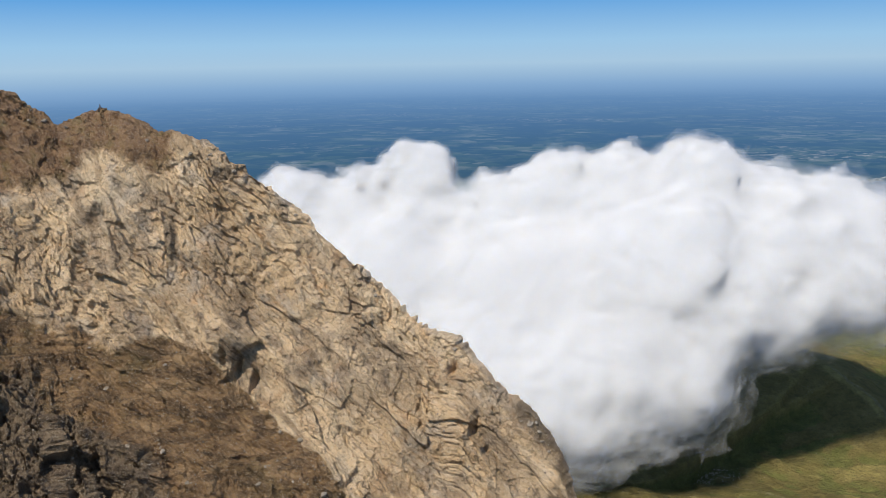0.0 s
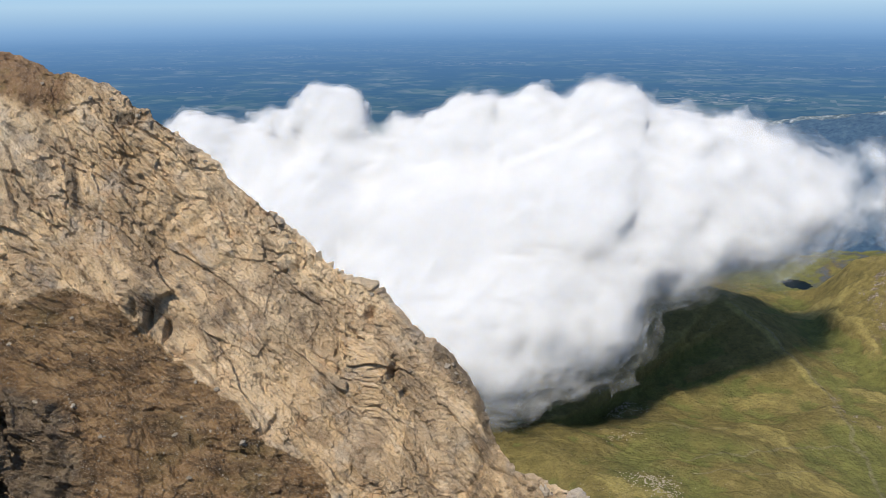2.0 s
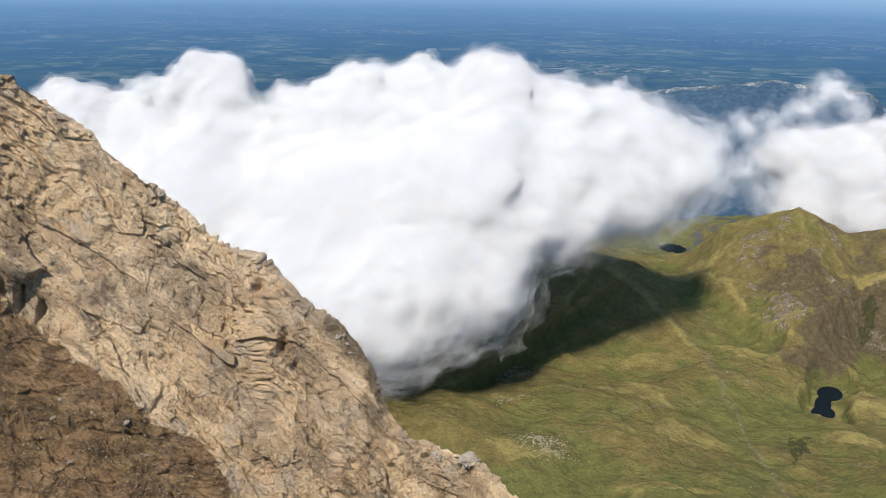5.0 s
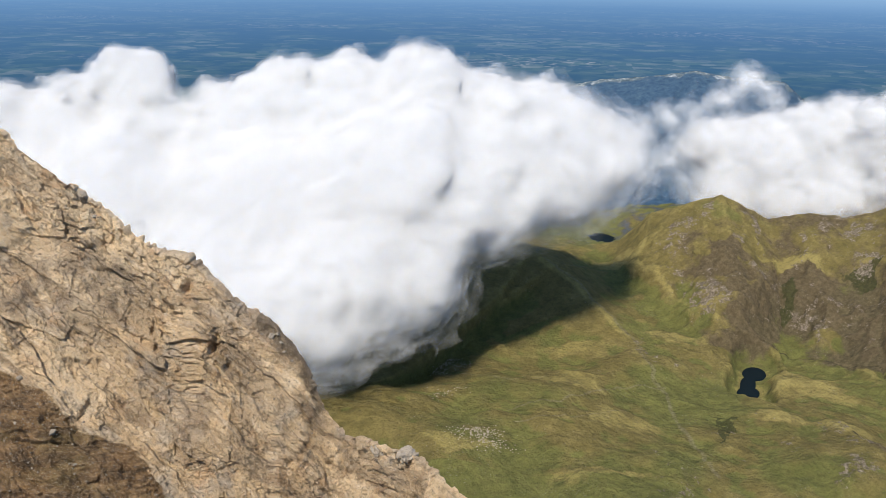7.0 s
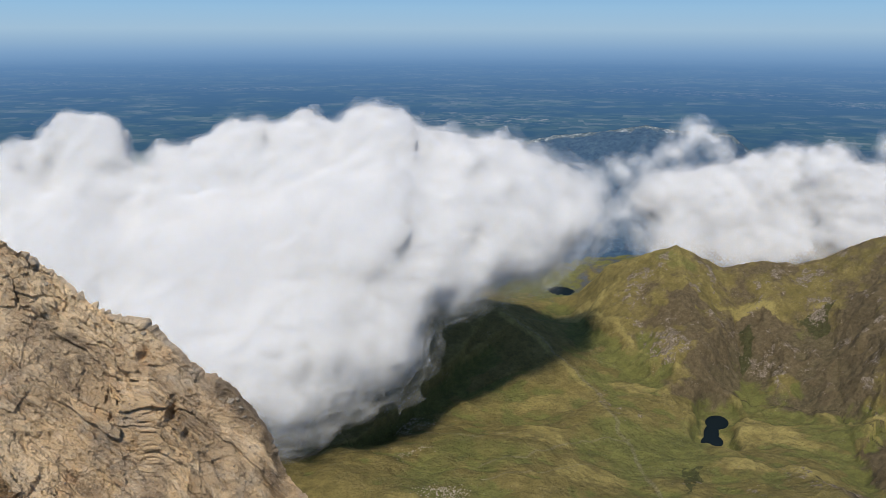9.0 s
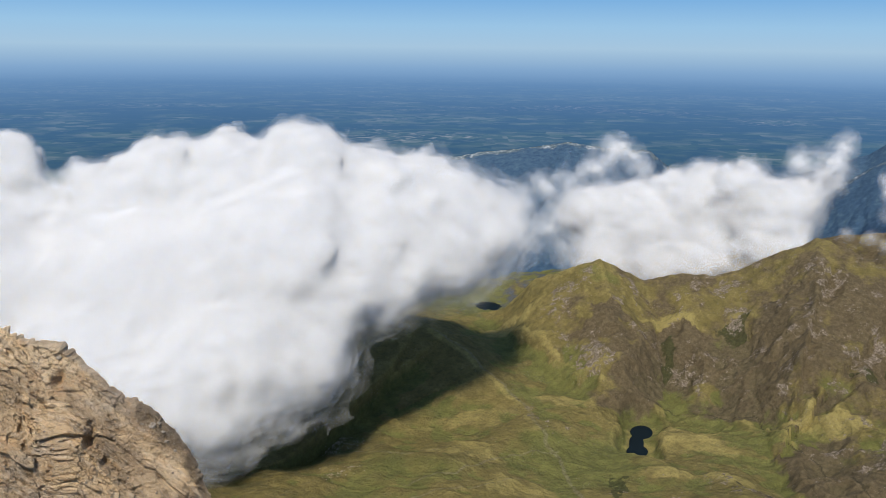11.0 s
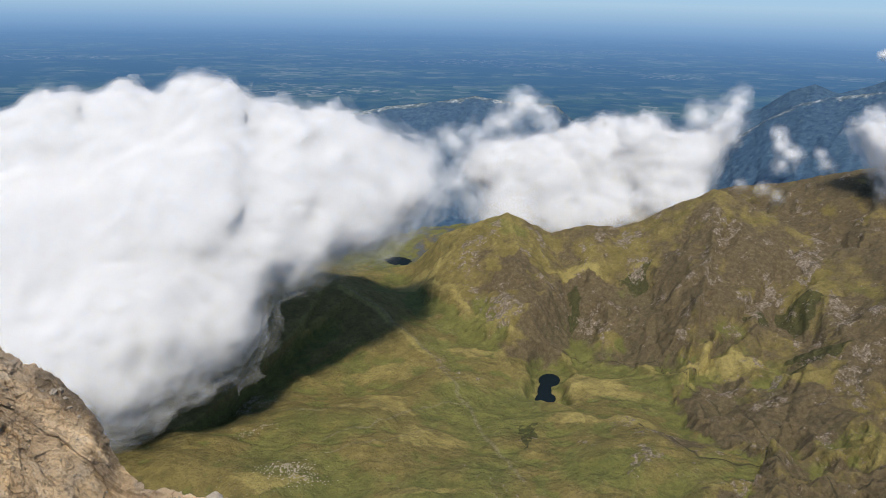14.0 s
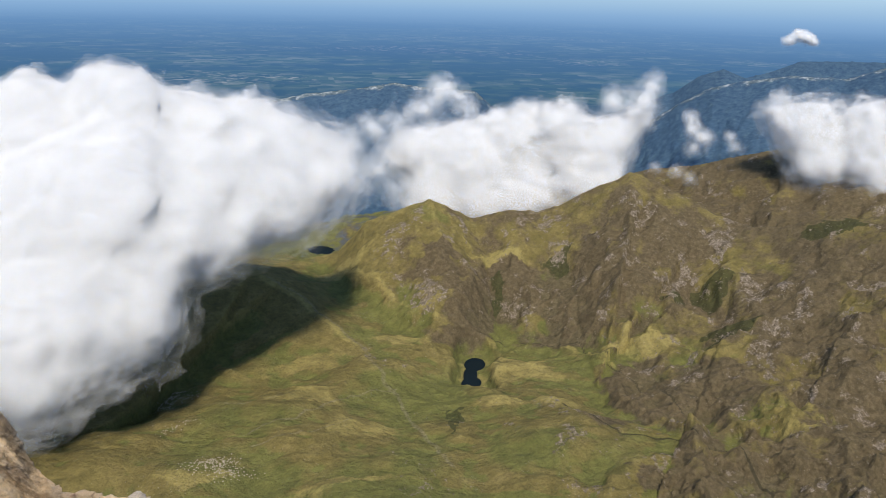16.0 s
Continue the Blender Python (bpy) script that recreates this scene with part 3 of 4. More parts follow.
def mountain_ground():
    az = np.concatenate([np.linspace(-14, 76, 740), np.linspace(76, 346, 70)[1:-1]])
    inv = 1 / np.linspace(1 / 1010, 1 / 2250, 450)
    r = np.concatenate([[0.01, 1.2], np.geomspace(3, 980, 46), inv, np.linspace(2260, 4320, 120)])
    A, R = np.meshgrid(np.radians(az), r)
    p = np.stack([R * np.sin(A), R * np.cos(A)], -1).reshape(-1, 2)
    masks = {}
    h = ground(p, masks)
    h = np.where(np.hypot(*p.T) < 2.0, EYE - 1.7, h)
    p[np.hypot(*p.T) < 0.1] = (0.3, 0.2)
    # dry grass on the bulges, green in the hollows; the colours also paint in relief light
    H = h.reshape(R.shape)
    smooth = H.copy()
    for _ in range(3):
        for axis, k in ((0, 13), (1, 13)):
            smooth = sum(np.roll(smooth, j, axis) for j in range(-k // 2 + 1, k // 2 + 1)) / k
    bulge = (H - smooth).reshape(-1)
    masks["crest"] += 0.36 * step(bulge, 0.8, 4.5) * (1 - masks["hazy_forest"])
    masks["lush"] += 0.8 * step(bulge, -0.5, -2.5) * step(h, 140, 50)
    near_by = H.copy()
    for _ in range(2):
        for axis in (0, 1):
            near_by = sum(np.roll(near_by, j, axis) for j in (-1, 0, 1)) / 3
    rim = (H - near_by).reshape(-1)
    # pale lines painted along small convex edges, as if they caught the sun
    masks["crest"] += 0.22 * step(rim, 0.15, 0.6) * (1 - masks["hazy_forest"])
    me = mesh_from("ground", np.column_stack([p, h]), grid_quads(len(r), len(az), True), True, masks)
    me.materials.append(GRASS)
    tagged(new("ground", me), "grassy mountain valley and ridges with heather and scree", "ground", kind="structure")


mountain_ground()


def tarn(c, radius, label):
    bm = bmesh.new()
    bmesh.ops.create_circle(bm, cap_ends=True, segments=48, radius=radius)
    me = bpy.data.meshes.new("water")
    bm.to_mesh(me)
    bm.free()
    me.materials.append(WATER)
    ob = tagged(new("water", me), label, "lake", kind="structure")
    ob.location = c


tarn((*at(41.2, -25.7, 1500)[:2], 0.0), 130, "small dark mountain tarn with still water")
tarn(at(*POOL), 50, "distant dark tarn on the saddle behind the spur")


# ---- crag ----
CREST = np.array([(-38, 0.5, 165), (-29, -0.6, 160), (-27.3, -1.2, 158), (-26.6, -1.3, 157), (-26.0, -2.1, 156), (-25.0, -2.5, 155), (-24.4, -3.3, 154), (-22.8, -2.7, 152), (-21.8, -2.4, 150),
                  (-20.3, -2.8, 147), (-18.5, -4.0, 144), (-17.2, -4.1, 142), (-15.5, -5.0, 139), (-13.0, -6.8, 135), (-10.2, -9.4, 130), (-5.7, -13.8, 124), (-1.1, -18.2, 118), (0.7, -18.8, 116),
                  (3.8, -22.0, 112), (5.8, -23.1, 110), (7.7, -25.3, 108), (10.0, -29.5, 104), (11.3, -31.0, 101), (14.3, -31.9, 97), (16.1, -32.2, 95), (19.2, -34.2, 92), (22, -36, 90), (30, -42, 86)])
APRON = np.array([(-38, -12), (-28.9, -14.5), (-25.7, -15.3), (-22.5, -16.5), (-19.0, -17.3), (-16.1, -19.1), (-13.6, -21.2), (-11.0, -23.3), (-7.9, -27.0), (-4.4, -30.4), (-2.0, -33.6), (4, -40), (30, -60)])
HOLES = [(0.6, -20.7, 0.25, 0.45, 3.0), (2.15, -24.6, 0.3, 0.75, 3.5), (3.0, -26.1, 0.25, 0.3, 2.0), (-1.9, -23.1, 0.14, 0.5, 1.8), (-1.8, -24.4, 0.15, 0.3, 1.6), (-15.3, -19.2, 0.22, 0.5, 2.6), (-14.5, -19.6, 0.2, 0.8, 2.6),
         (-13.6, -20.5, 0.22, 0.6, 3.0), (-23.9, -11.9, 0.45, 1.0, 3.0), (-22.6, -9.3, 0.5, 0.7, 3.0), (-9.9, -22.4, 0.5, 0.9, 1.2), (-28.3, -13.2, 0.7, 0.6, 3.0), (-13.9, -6.9, 1.2, 0.3, 1.0)]


def crag():
    cols, front, behind = 860, 470, 18
    az = np.linspace(-37, 28, cols)
    el_c, r_c = np.interp(az, CREST[:, 0], CREST[:, 1]), np.interp(az, CREST[:, 0], CREST[:, 2])
    el_b = np.minimum(np.interp(az, APRON[:, 0], APRON[:, 1]), el_c - 0.5)
    low = np.minimum(el_c - 4, -39.0)
    z_c = r_c * np.tan(np.radians(el_c))
    upper, lower = 1.55, 1.0
    r_b = (upper * r_c - z_c) / (upper - np.tan(np.radians(el_b)))
    z_b = r_b * np.tan(np.radians(el_b))
    v = np.linspace(0, 1, front)[:, None]
    E = el_c + (low - el_c) * v
    T = np.tan(np.radians(E))
    R = np.where(E > el_b, (upper * r_c - z_c) / (upper - T), (lower * r_b - z_b) / (lower - T))
    Z = R * T
    w = np.linspace(1, 0, behind, endpoint=False)[:, None]
    Rb = r_c + 150 * w**1.6
    Zb = z_c - 1.25 * (Rb - r_c) - 1.0 * w
    Rall, Zall = np.vstack([Rb, R]), np.vstack([Zb, Z])
    Eall = np.vstack([el_c + 0 * Rb, E])
    A = np.repeat(az[None, :], len(Rall), 0)
    P = np.stack([Rall * np.sin(np.radians(A)), Rall * np.cos(np.radians(A)), EYE + Zall], -1)
    du, dv = np.gradient(P, axis=1), np.gradient(P, axis=0)
    N = np.cross(dv, du)
    N /= np.linalg.norm(N, axis=2)[..., None] + 1e-9
    N = np.where(N[..., 2:] < 0, -N, N)
    flat = P.reshape(-1, 3)
    below = np.clip(el_c - Eall, 0, None).reshape(-1)
    hold = 1 - np.exp(-below / 2.5)
    earth = step((Eall - el_b).reshape(-1) + 1.6 * fbm(flat, 14, 4, 0.55) + 0.6, 1.1, -1.1)
    # beds that dip along the crest, joints, blocks and pockets
    along = np.array((0.64, -0.22, -0.74))
    out = np.array((0.2, -0.85, 0.45))
    along /= np.linalg.norm(along)
    out -= along * (along @ out)
    out /= np.linalg.norm(out)
    bed = flat @ np.stack([along, np.cross(out, along), out]).T
    bed = bed + np.column_stack([1.8 * fbm(flat, 18, 3), 1.5 * fbm(flat + 40, 18, 3), 1.0 * fbm(flat + 80, 18, 3)])
    rocky = 1 - 0.75 * earth
    blocky = step(fbm(flat, 22, 3), -0.3, 0.5)
    bend = bed + 0.28 * np.column_stack([fbm(flat, 3, 3), fbm(flat + 11, 3, 3), fbm(flat + 23, 3, 3)])
    D = 3.2 * fbm(flat, 34, 3) * hold + 1.2 * fbm(flat, 12, 3, 0.5, "ridged") * (0.25 + 0.75 * hold) * rocky
    D += rocky * (0.35 + 0.65 * hold) * 0.65 * facets(bend * (0.35, 1.0, 0.7), 6.0, 0.18)
    D += np.maximum(rocky, 0.45) * (0.35 + 0.65 * blocky) * facets(bend * (0.4, 1.0, 0.8) + 31, 2.3, 0.36)
    D += (0.3 + 0.7 * rocky) * (0.45 + 0.55 * blocky) * 1.3 * facets(bend * (0.55, 1.0, 0.9) + 77, 0.85, 0.55)
    for size, deep, shift in ((4.2, 0.7, 5.0), (1.7, 0.3, 50.0)):
        f1, f2, _ = worley(bend * (0.42, 1.0, 0.8) + shift, size)
        D -= deep * (0.3 + 0.7 * rocky) * step(f2 - f1, 0.14, 0.0) * step(fbm(flat + shift, 4 * size, 3), 0.1, 0.5)
    D += rocky * 0.16 * fbm(bed * (0.22, 1.0, 0.5) + 0.4 * flat[:, [1, 2, 0]], 2.8, 6, 0.6, "ridged")
    layers = np.column_stack([0.13 * flat[:, 0], 0.13 * flat[:, 1], flat[:, 2] + 0.32 * flat[:, 0]]) + 0.5 * fbm(flat, 6, 3)[:, None]
    D += earth * (0.75 * fbm(layers, 2.6, 5, 0.55, "ridged") - 0.4) + earth * 0.6 * facets(layers + 19, 1.5, 0.5)
    D += 0.10 * fbm(flat, 0.9, 3, 0.6) + earth * (0.55 * fbm(bed * (0.3, 1.0, 1.0), 3.5, 5, 0.55, "ridged") + 0.6 * fbm(flat, 7, 5))
    dark_left = 0.8 * step(A, -26.3, -27.8) * step(Eall, -17.0, -17.8) * step(Eall, -20.8, -19.8) + step(A, -19.0, -21.0) * step(Eall + 0.55 * (A + 21), -23.0, -24.6)
    dark_left = np.clip(dark_left, 0, 1).reshape(-1)
    D += dark_left * (1.6 * fbm(flat, 5, 5, 0.55, "ridged") + facets(bend * (0.6, 1, 0.8) + 9, 3.0, 0.6))
    Af, Ef = A.reshape(-1), Eall.reshape(-1)
    wob = 0.24 * fbm(flat, 1.4, 4, 0.6)
    for a, e, w0, h0, deep in HOLES:
        D -= 0.6 * deep * np.exp(-((((Af - a - 0.35 * (Ef - e)) / w0 + wob) ** 2 + ((Ef - e) / h0 - wob) ** 2) ** 1.6))
    D += 2.5 * np.exp(-(((Af + 14.8) / 1.1) ** 2 + ((Ef + 18.0) / 1.2) ** 2))
    V = flat + D[:, None] * N.reshape(-1, 3)
    masks = {
        "earth": earth,
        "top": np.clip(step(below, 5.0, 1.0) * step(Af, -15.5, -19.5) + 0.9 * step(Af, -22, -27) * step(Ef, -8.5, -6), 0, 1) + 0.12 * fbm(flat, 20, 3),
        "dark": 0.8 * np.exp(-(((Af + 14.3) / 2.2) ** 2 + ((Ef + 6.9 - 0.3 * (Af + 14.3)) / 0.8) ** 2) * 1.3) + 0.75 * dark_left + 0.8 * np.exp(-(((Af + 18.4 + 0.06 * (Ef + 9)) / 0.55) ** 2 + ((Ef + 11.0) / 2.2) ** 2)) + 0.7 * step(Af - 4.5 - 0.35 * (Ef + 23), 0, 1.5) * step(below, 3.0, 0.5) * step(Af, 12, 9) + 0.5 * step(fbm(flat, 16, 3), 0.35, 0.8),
    }
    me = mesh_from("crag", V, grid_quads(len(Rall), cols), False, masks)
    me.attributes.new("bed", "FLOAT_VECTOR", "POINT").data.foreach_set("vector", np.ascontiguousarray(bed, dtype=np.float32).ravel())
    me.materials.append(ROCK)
    tagged(new("crag", me), "steep sunlit crag of pale fractured rock above brown earth", "cliff", kind="structure")
    shape = (len(Rall), cols)
    return az, Eall[behind:], V.reshape(*shape, 3)[behind:], earth.reshape(shape)[behind:]


CRAG_AZ, CRAG_EL, CRAG_V, CRAG_EARTH = crag()


def on_crag(az, el):
    j = int(np.abs(CRAG_AZ - az).argmin())
    i = int(np.abs(CRAG_EL[:, j] - el).argmin())
    return Vector(CRAG_V[i, j])


def stone_mesh(name, seed, flat=0.7, detail=2):
    """A broken stone about one metre across, its base at zero."""
    bm = bmesh.new()
    bmesh.ops.create_icosphere(bm, subdivisions=detail, radius=0.5)
    pts = np.array([v.co for v in bm.verts])
    push = 1 + facets(pts * 1.6 + 13 * seed, 0.7, 0.9) + 0.25 * facets(pts * 1.6 + 29 * seed, 0.25, 1.2) + 0.06 * fbm(pts + seed, 0.16, 3)
    for v, k in zip(bm.verts, push):
        v.co = v.co * k
        v.co.z = (v.co.z + 0.3) * flat
    me = bpy.data.meshes.new(name)
    bm.to_mesh(me)
    bm.free()
    return me


BOULDERS = [stone_mesh("boulder", k, 0.7, 3 if k < 4 else 4) for k in range(6)]
for me in BOULDERS:
    me.materials.append(PALE)


def boulder(place, size, k, label):
    ob = tagged(new("boulder", BOULDERS[k % 6]), label, "boulder", group="loose boulders")
    ob.location = place - Vector((0, 0, 0.12 * size))
    ob.rotation_euler = (0.3 * math.sin(5 * k), 0.3 * math.cos(3 * k), 1.7 * k)
    ob.scale = (size, size * (0.75 + 0.2 * math.sin(k)), size * 0.8)


def loose_stones():
    pick = random.Random(5)
    boulder(on_crag(-23.2, -19.9), 0.9, 2, "small white stone lying on brown earth")
    for k in range(26):
        az = pick.uniform(-26, 8)
        crest = float(np.interp(az, CREST[:, 0], CREST[:, 1]))
        boulder(on_crag(az, crest - pick.uniform(0.1, 1.2)), pick.uniform(0.35, 1.0), k, "pale weathered boulder perched near the crest of the crag")
    for k in range(24):
        az = pick.uniform(-27, -8)
        edge = float(np.interp(az, APRON[:, 0], APRON[:, 1]))
        boulder(on_crag(az, edge - pick.uniform(0.8, 9)), pick.uniform(0.3, 0.9), k + 3, "loose stone lying on the brown earth slope")
    boulder(on_crag(15.9, -32.5), 3.0, 4, "rounded pale block at the end of the rock ledge")
    boulder(on_crag(13.6, -32.1), 2.0, 5, "rounded pale block at the end of the rock ledge")


def scatter(name, label, centres, sizes, mesh, material):
    """Many small stones as one object."""
    co = np.array([v.co for v in mesh.vertices])
    tri = np.array([f.vertices for f in mesh.polygons])
    turn = np.random.default_rng(3).uniform(0, 6.28, len(centres))
    rot = np.stack([np.cos(turn), np.sin(turn)], -1)
    x = co[None, :, 0] * rot[:, None, 0] - co[None, :, 1] * rot[:, None, 1]
    y = co[None, :, 0] * rot[:, None, 1] + co[None, :, 1] * rot[:, None, 0]
    V = np.stack([x, y, np.repeat(co[None, :, 2], len(centres), 0)], -1) * sizes[:, None, None] + centres[:, None, :]
    Q = tri[None] + (np.arange(len(centres)) * len(co))[:, None, None]
    me = mesh_from(name, V.reshape(-1, 3), Q.reshape(-1, 3), False)
    me.materials.append(material)
    tagged(new(name, me), label, "stones", kind="stuff")


def scree():
    pick = np.random.default_rng(11)
    small = stone_mesh("pebble", 9, 0.8, 1)
    spots = []
    while len(spots) < 1500:
        i, j = pick.integers(0, CRAG_V.shape[0]), pick.integers(0, CRAG_V.shape[1])
        if CRAG_EARTH[i, j] > 0.5 or pick.random() < 0.06:
            spots.append(CRAG_V[i, j])
    scatter("scree", "small loose stones strewn over the brown earth slope", np.array(spots), pick.uniform(0.08, 0.4, 1500), small, PALE)
    spots = []
    for az, el, wide, n in ((21.7, -30.9, 20, 260), (22.6, -31.6, 18, 120), (18.4, -25.8, 22, 200), (19.5, -26.6, 20, 120), (19.0, -28.4, 16, 60)):
        c = on_ground(az, el)
        p = c[:2] + pick.normal(size=(n, 2)) * (wide, wide * 0.6)
        spots.append(np.column_stack([p, ground(p) - 0.2]))
    spots = np.concatenate(spots)
    scatter("boulder_field", "pale boulders strewn over the green valley side", spots, pick.uniform(0.9, 3.2, len(spots)), small, PALE)


def cairn():
    """A little pile of flat stones on the highest point of the crag."""
    base = on_crag(-21.8, float(np.interp(-21.8, CREST[:, 0], CREST[:, 1])) - 0.05)
    thing = tagged(new("cairn", None), "small dark cairn of piled stones on the summit", "cairn")
    thing.location = base - Vector((0, 0, 0.15))
    mesh = stone_mesh("stone", 21, 0.6)
    mesh.materials.append(DARK)
    z = 0.0
    for k in range(9):
        wide = 1.5 - 0.13 * k
        for j in range(3 if k < 3 else 2 if k < 5 else 1):
            ob = new("stone", mesh)
            ob.parent = thing
            ob.location = (0.2 * wide * math.cos(2.1 * j + k) * (k < 5), 0.2 * wide * math.sin(2.1 * j + k) * (k < 5), z)
            ob.rotation_euler = (0, 0, 1.3 * k + j)
            ob.scale = (0.34 * wide, 0.3 * wide, 0.24)
        z += 0.13


loose_stones()
scree()
cairn()


# ---- clouds ----
def surface_net(F, origin, h):
    """The surface F = 0 of a grid of values as quads."""
    s = F < 0
    nx, ny, nz = F.shape
    corner = [(a, b, c) for a in (0, 1) for b in (0, 1) for c in (0, 1)]
    count = sum(s[a:nx - 1 + a, b:ny - 1 + b, c:nz - 1 + c].astype(np.int8) for a, b, c in corner)
    cells = np.argwhere((count > 0) & (count < 8))
    index = np.full((nx - 1, ny - 1, nz - 1), -1, dtype=np.int64)
    index[tuple(cells.T)] = np.arange(len(cells))
    total, number = np.zeros((len(cells), 3)), np.zeros(len(cells))
    for i, a in enumerate(corner):
        for b in corner[i + 1:]:
            if sum(abs(x - y) for x, y in zip(a, b)) != 1:
                continue
            fa, fb = F[tuple((cells + a).T)], F[tuple((cells + b).T)]
            cut = (fa < 0) != (fb < 0)
            t = np.where(cut, fa / np.where(cut, fa - fb, 1), 0)[:, None]
            total += np.where(cut[:, None], np.array(a) + t * (np.array(b) - np.array(a)), 0)
            number += cut
    verts = origin + h * (cells + total / number[:, None])
    quads = []
    for axis in range(3):
        u, v = (axis + 1) % 3, (axis + 2) % 3
        lo = [slice(1, -1)] * 3
        hi = [slice(1, -1)] * 3
        lo[axis], hi[axis] = slice(0, -1), slice(1, None)
        a, b = s[tuple(lo)], s[tuple(hi)]
        for flip, hits in ((False, np.argwhere(a & ~b)), (True, np.argwhere(~a & b))):
            base = hits.copy()
            base[:, u] += 1
            base[:, v] += 1
            ring = []
            for du, dv in ((-1, -1), (0, -1), (0, 0), (-1, 0)):
                c = base.copy()
                c[:, u] += du
                c[:, v] += dv
                ring.append(index[tuple(c.T)])
            q = np.stack(ring, 1)
            quads.append(q[:, ::-1] if flip else q)
    return verts, np.concatenate(quads)


def cloud(lobes, label, voxel, billow, core=True, depth=16.0, reach=(12.0, 36.0), shells=16, thick=0, squash=1.0, seed=0.0, ragged_side=None):
    """A cloud from round lobes (bearing, height angle, distance, radius), billowed, its core inside many thin, ragged skins of mist."""
    L = np.array(lobes, dtype=float)
    C, rad = at(L[:, 0], L[:, 1], L[:, 2]), L[:, 3]
    low, high = (C - rad[:, None]).min(0) - 70, (C + rad[:, None]).max(0) + 70
    n = np.ceil((high - low) / voxel).astype(int)
    axes = [low[k] + voxel * np.arange(n[k]) for k in range(3)]
    S = np.full(tuple(n), 1e3, dtype=np.float32)
    G = np.meshgrid(*axes, indexing="ij", sparse=True)
    blend = min(42.0, 0.5 * rad.mean())
    for c, r in zip(C, rad):
        d = np.sqrt((G[0] - c[0]) ** 2 + (G[1] - c[1]) ** 2 + ((G[2] - c[2]) / squash) ** 2) - r
        m = np.clip(0.5 + 0.5 * (S - d) / blend, 0, 1)
        S = S + (d - S) * m - blend * m * (1 - m)
    S += 0.12 * blend
    near = np.abs(S) < 88
    P = np.stack(np.broadcast_arrays(*G), -1)[near] + seed
    top = step(P[:, 2] - seed, C[:, 2].mean() - 40, C[:, 2].max())
    F = S.copy()
    F[near] = S[near] - billow * ((0.5 + 0.5 * top) * fbm(P, 150, 3, 0.42, "billow") + 0.4 * fbm(P, 260, 2) + (0.05 + 0.40 * top) * fbm(P, 44, 4, 0.5, "billow"))
    thing = tagged(new("cloud", None), label, "cloud", group="clouds")
    if core:
        me = mesh_from("core", *surface_net(F + depth, low, voxel))
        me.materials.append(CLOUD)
        new("core", me).parent = thing
    F, near = F[::2, ::2, ::2], near[::2, ::2, ::2]
    P = np.stack(np.broadcast_arrays(*(g[tuple(slice(None, None, 2) if k == j else slice(None) for j in range(3))] for k, g in enumerate(G))), -1)[near]
    fray = step(P[:, 2], C[:, 2].mean() + 20, C[:, 2].min() - 20)  # the underside is frayed
    if ragged_side:
        fray = np.maximum(fray, step(np.degrees(np.arctan2(P[:, 0], P[:, 1])), *ragged_side) * step(P[:, 2], C[:, 2].max() + 30, C[:, 2].mean() + 20))
    for k in range(shells):
        u = (k + 0.5) / shells
        T = F.copy()
        ragged = fbm(P + seed + 61.7 * k, 60, 4, 0.55)
        if u < 0.35:
            T[near] = F[near] + depth * (1 - u / 0.35) - 3.0 * ragged
        else:
            out = ((u - 0.35) / 0.65) ** 1.25
            T[near] = F[near] - out * (reach[0] + (reach[1] - reach[0]) * fray) - (3.0 + (4 + 22 * fray) * out) * ragged
        me = mesh_from("mist", *surface_net(T, low, voxel * 2))
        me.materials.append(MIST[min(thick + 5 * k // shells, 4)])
        tagged(new("mist", me), kind="stuff").parent = thing
    return thing


cloud([(-10, -9.4, 1500, 78), (-6, -9.9, 1500, 85), (-2.2, -7.9, 1480, 66), (-1.5, -6.2, 1480, 38), (-9, -15, 1450, 120), (-3, -15, 1420, 140), (1.2, -12.6, 1440, 80), (4.8, -10.2, 1420, 78), (8.6, -9.6, 1420, 92),
       (12, -8.9, 1420, 92), (17, -8.0, 1420, 90), (21, -9.2, 1430, 84), (25, -10.1, 1470, 90), (28.0, -11.0, 1500, 78), (29.6, -11.8, 1530, 60), (28, -12.7, 1510, 72), (6, -16.2, 1350, 155), (14, -14.5, 1340, 155), (18, -12.4, 1400, 138), (20.3, -14.0, 1400, 122),
       (22.5, -12.3, 1410, 115), (18.9, -14.4, 1330, 84), (25.3, -13.2, 1430, 98), (8, -21.3, 1230, 92), (12, -20.3, 1240, 92), (15.6, -19.6, 1270, 66), (15.8, -21.4, 1260, 44), (8.2, -24.3, 1200, 40), (3, -21, 1270, 125),
       (24, -15.2, 1370, 54), (27, -14.6, 1420, 48), (20.6, -16.0, 1310, 56), (17.6, -19.0, 1280, 46), (16.8, -21.5, 1260, 36), (13.4, -22.2, 1240, 54), (9.8, -24.0, 1210, 48)],
      "large billowing white cumulus cloud resting against the valley side", 5.5, 22, depth=14.0, reach=(11.0, 52.0), shells=18, ragged_side=(22, 31))
cloud([(36.5, -10.6, 2350, 80), (40, -10.8, 2350, 108), (43, -10.0, 2350, 112), (45.5, -9.4, 2350, 112), (48.5, -10.0, 2350, 100), (50.4, -9.2, 2380, 52), (51.0, -7.9, 2400, 40),
       (44, -13, 2330, 95), (41, -14, 2330, 95), (38, -13.5, 2330, 90), (48.5, -12, 2330, 85)], "white cumulus cloud rising behind the grassy ridge", 8.0, 34, depth=34.0, reach=(30.0, 56.0), shells=20, seed=300.0, ragged_side=(41, 36))
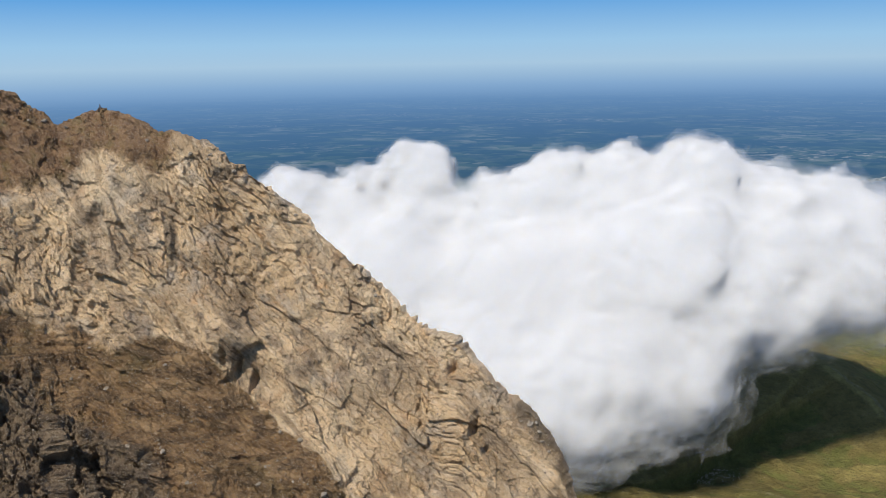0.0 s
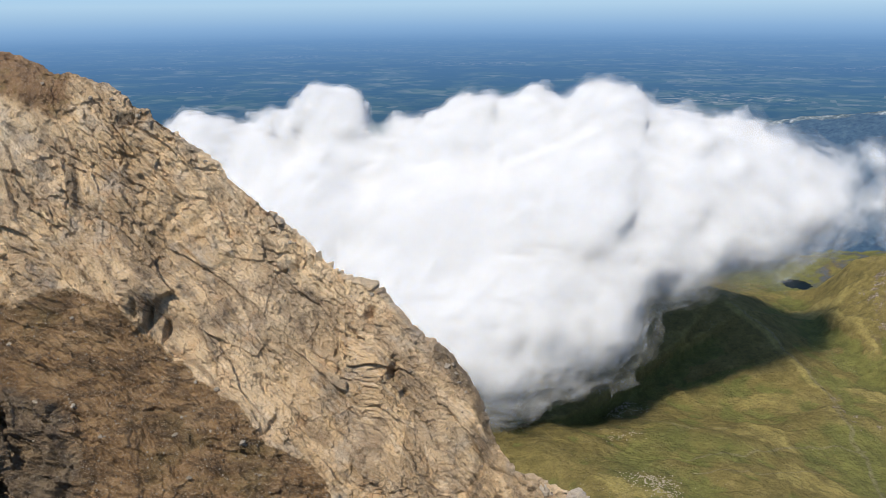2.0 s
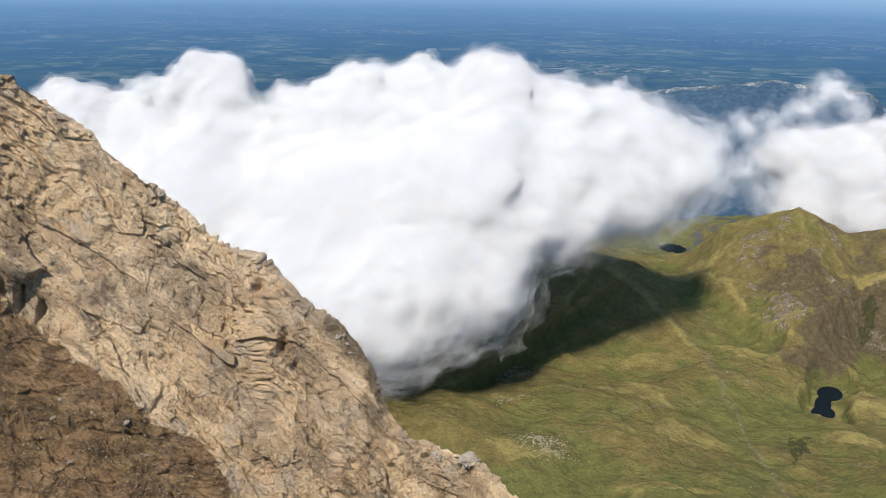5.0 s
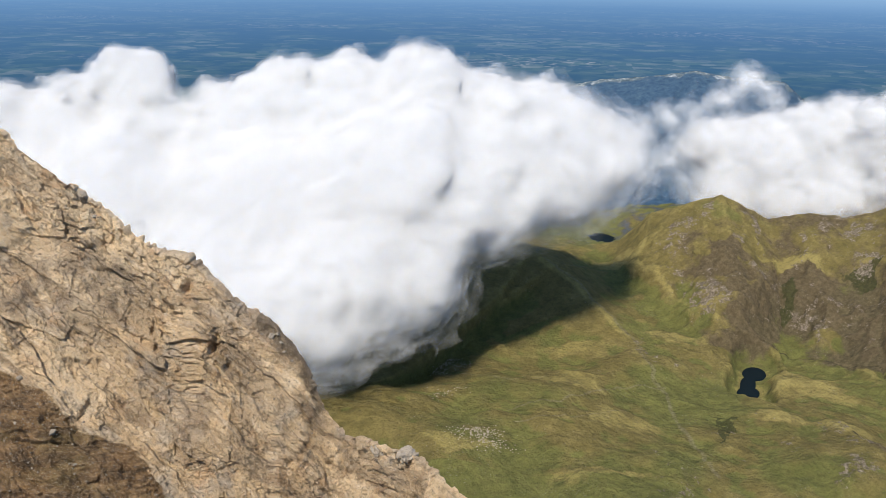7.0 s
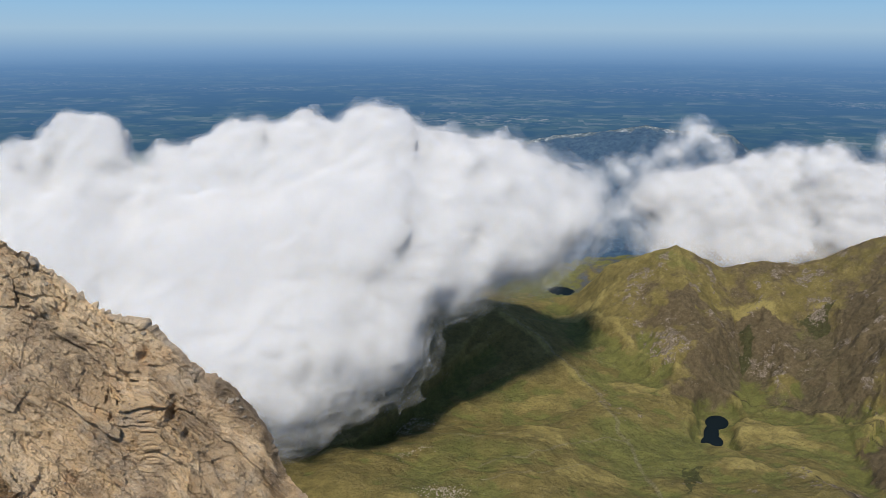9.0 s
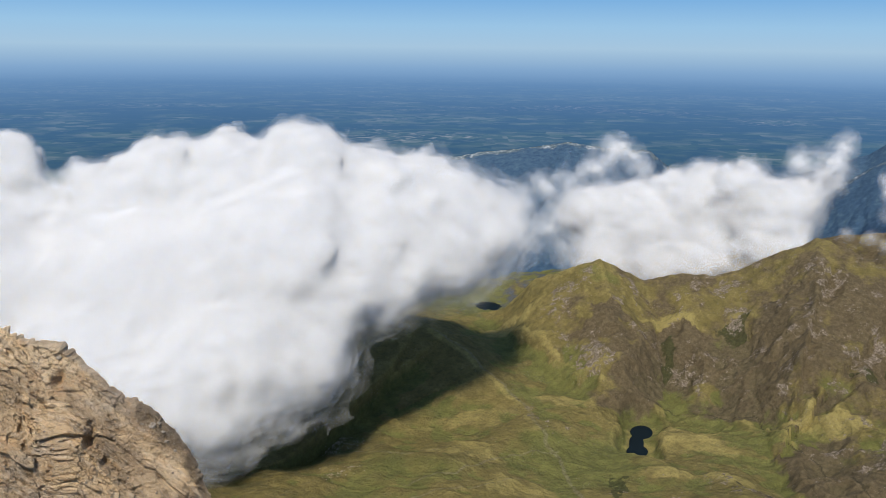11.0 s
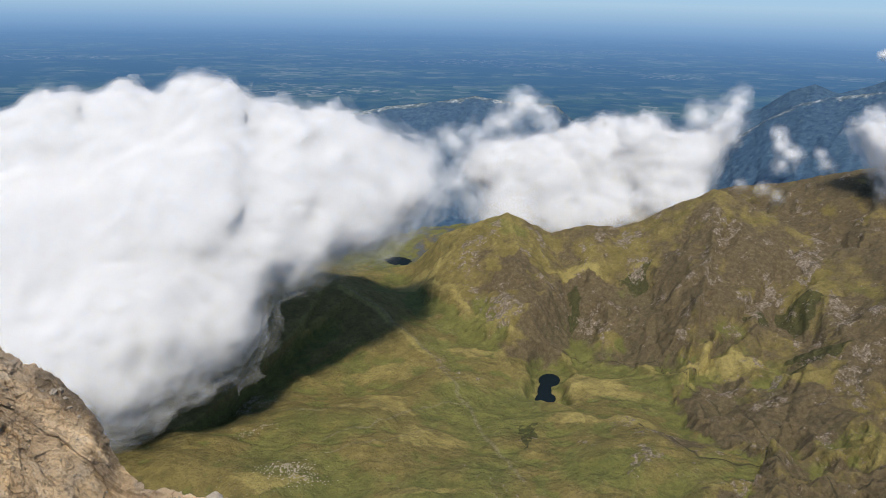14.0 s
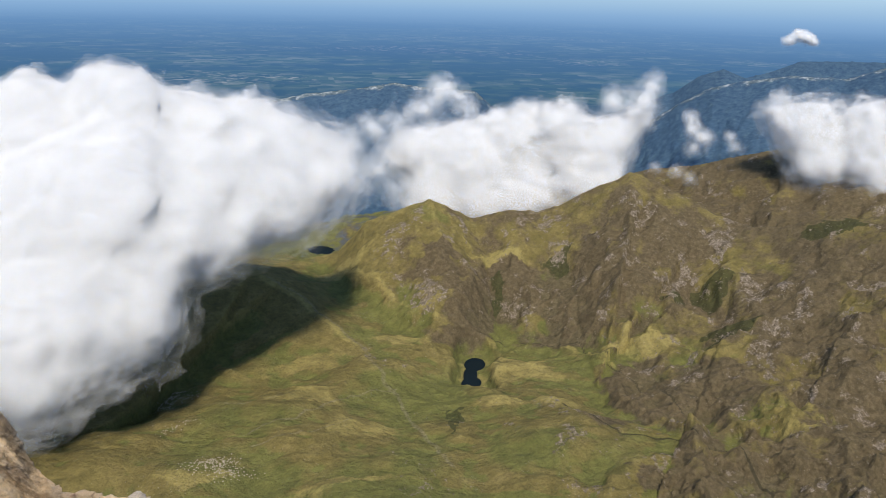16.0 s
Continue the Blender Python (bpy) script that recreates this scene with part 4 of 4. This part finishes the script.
cloud([(32, -9.8, 2250, 46), (33.6, -9.0, 2300, 42), (35.2, -8.4, 2350, 40), (31.6, -12, 2200, 42), (33.8, -11.8, 2280, 50), (35.0, -13.0, 2300, 40), (39.8, -7.6, 2400, 28)], "thin grey veil of drifting mist", 7.0, 26, core=False, depth=24.0, reach=(30.0, 44.0), shells=10, thick=3, seed=500.0)
cloud([(62, -7.6, 2620, 84), (65.5, -7.6, 2620, 108), (63, -9.8, 2600, 70), (66.5, -9.5, 2600, 85), (60, -6.5, 2620, 36), (70, -8, 2650, 115)], "ragged white cloud drifting before the mountains", 8.0, 30, depth=34.0, reach=(26.0, 52.0), shells=18, seed=700.0, ragged_side=(66, 60))
cloud([(36.9, -7.7, 2400, 40), (37.9, -7.0, 2400, 36), (38.7, -6.4, 2400, 30), (39.4, -7.0, 2400, 26)], "soft white wisp rising from the cloud's edge", 7.0, 26, core=False, depth=22.0, reach=(26.0, 40.0), shells=14, thick=2, seed=560.0)
cloud([(51.2, -7.6, 2400, 34), (51.8, -6.7, 2400, 32), (52.3, -5.9, 2400, 24), (49.6, -7.0, 2400, 26)], "soft white wisp rising from the cloud's edge", 7.0, 26, core=False, depth=22.0, reach=(26.0, 40.0), shells=14, thick=2, seed=620.0)
cloud([(54.9, -8.3, 3000, 30), (55.6, -8.8, 3000, 35), (55.2, -9.5, 3000, 23), (54.7, -7.6, 3000, 17)], "small pale puff of cloud over the dark valley", 6.0, 18, core=False, depth=16.0, reach=(16.0, 24.0), shells=10, thick=2, seed=900.0)
cloud([(57.3, -8.6, 3000, 21), (57.7, -9.2, 3000, 20)], "small pale puff of cloud over the dark valley", 6.0, 12, core=False, depth=10.0, reach=(14.0, 20.0), shells=9, thick=3, seed=950.0)
cloud([(54.2, -11.0, 2700, 20), (55.2, -11.6, 2700, 16), (52.6, -10.8, 2500, 16)], "thin shred of mist over the saddle", 6.0, 12, core=False, depth=10.0, reach=(16.0, 24.0), shells=10, thick=2, seed=990.0)
cloud([(60.0, -2.45, 4250, 34), (60.5, -2.1, 4250, 42), (61.0, -2.3, 4250, 34), (61.4, -2.5, 4250, 24)], "tiny white cloud high over the plain", 7.0, 16, depth=16.0, reach=(12.0, 20.0), shells=10, squash=0.75, seed=1200.0)
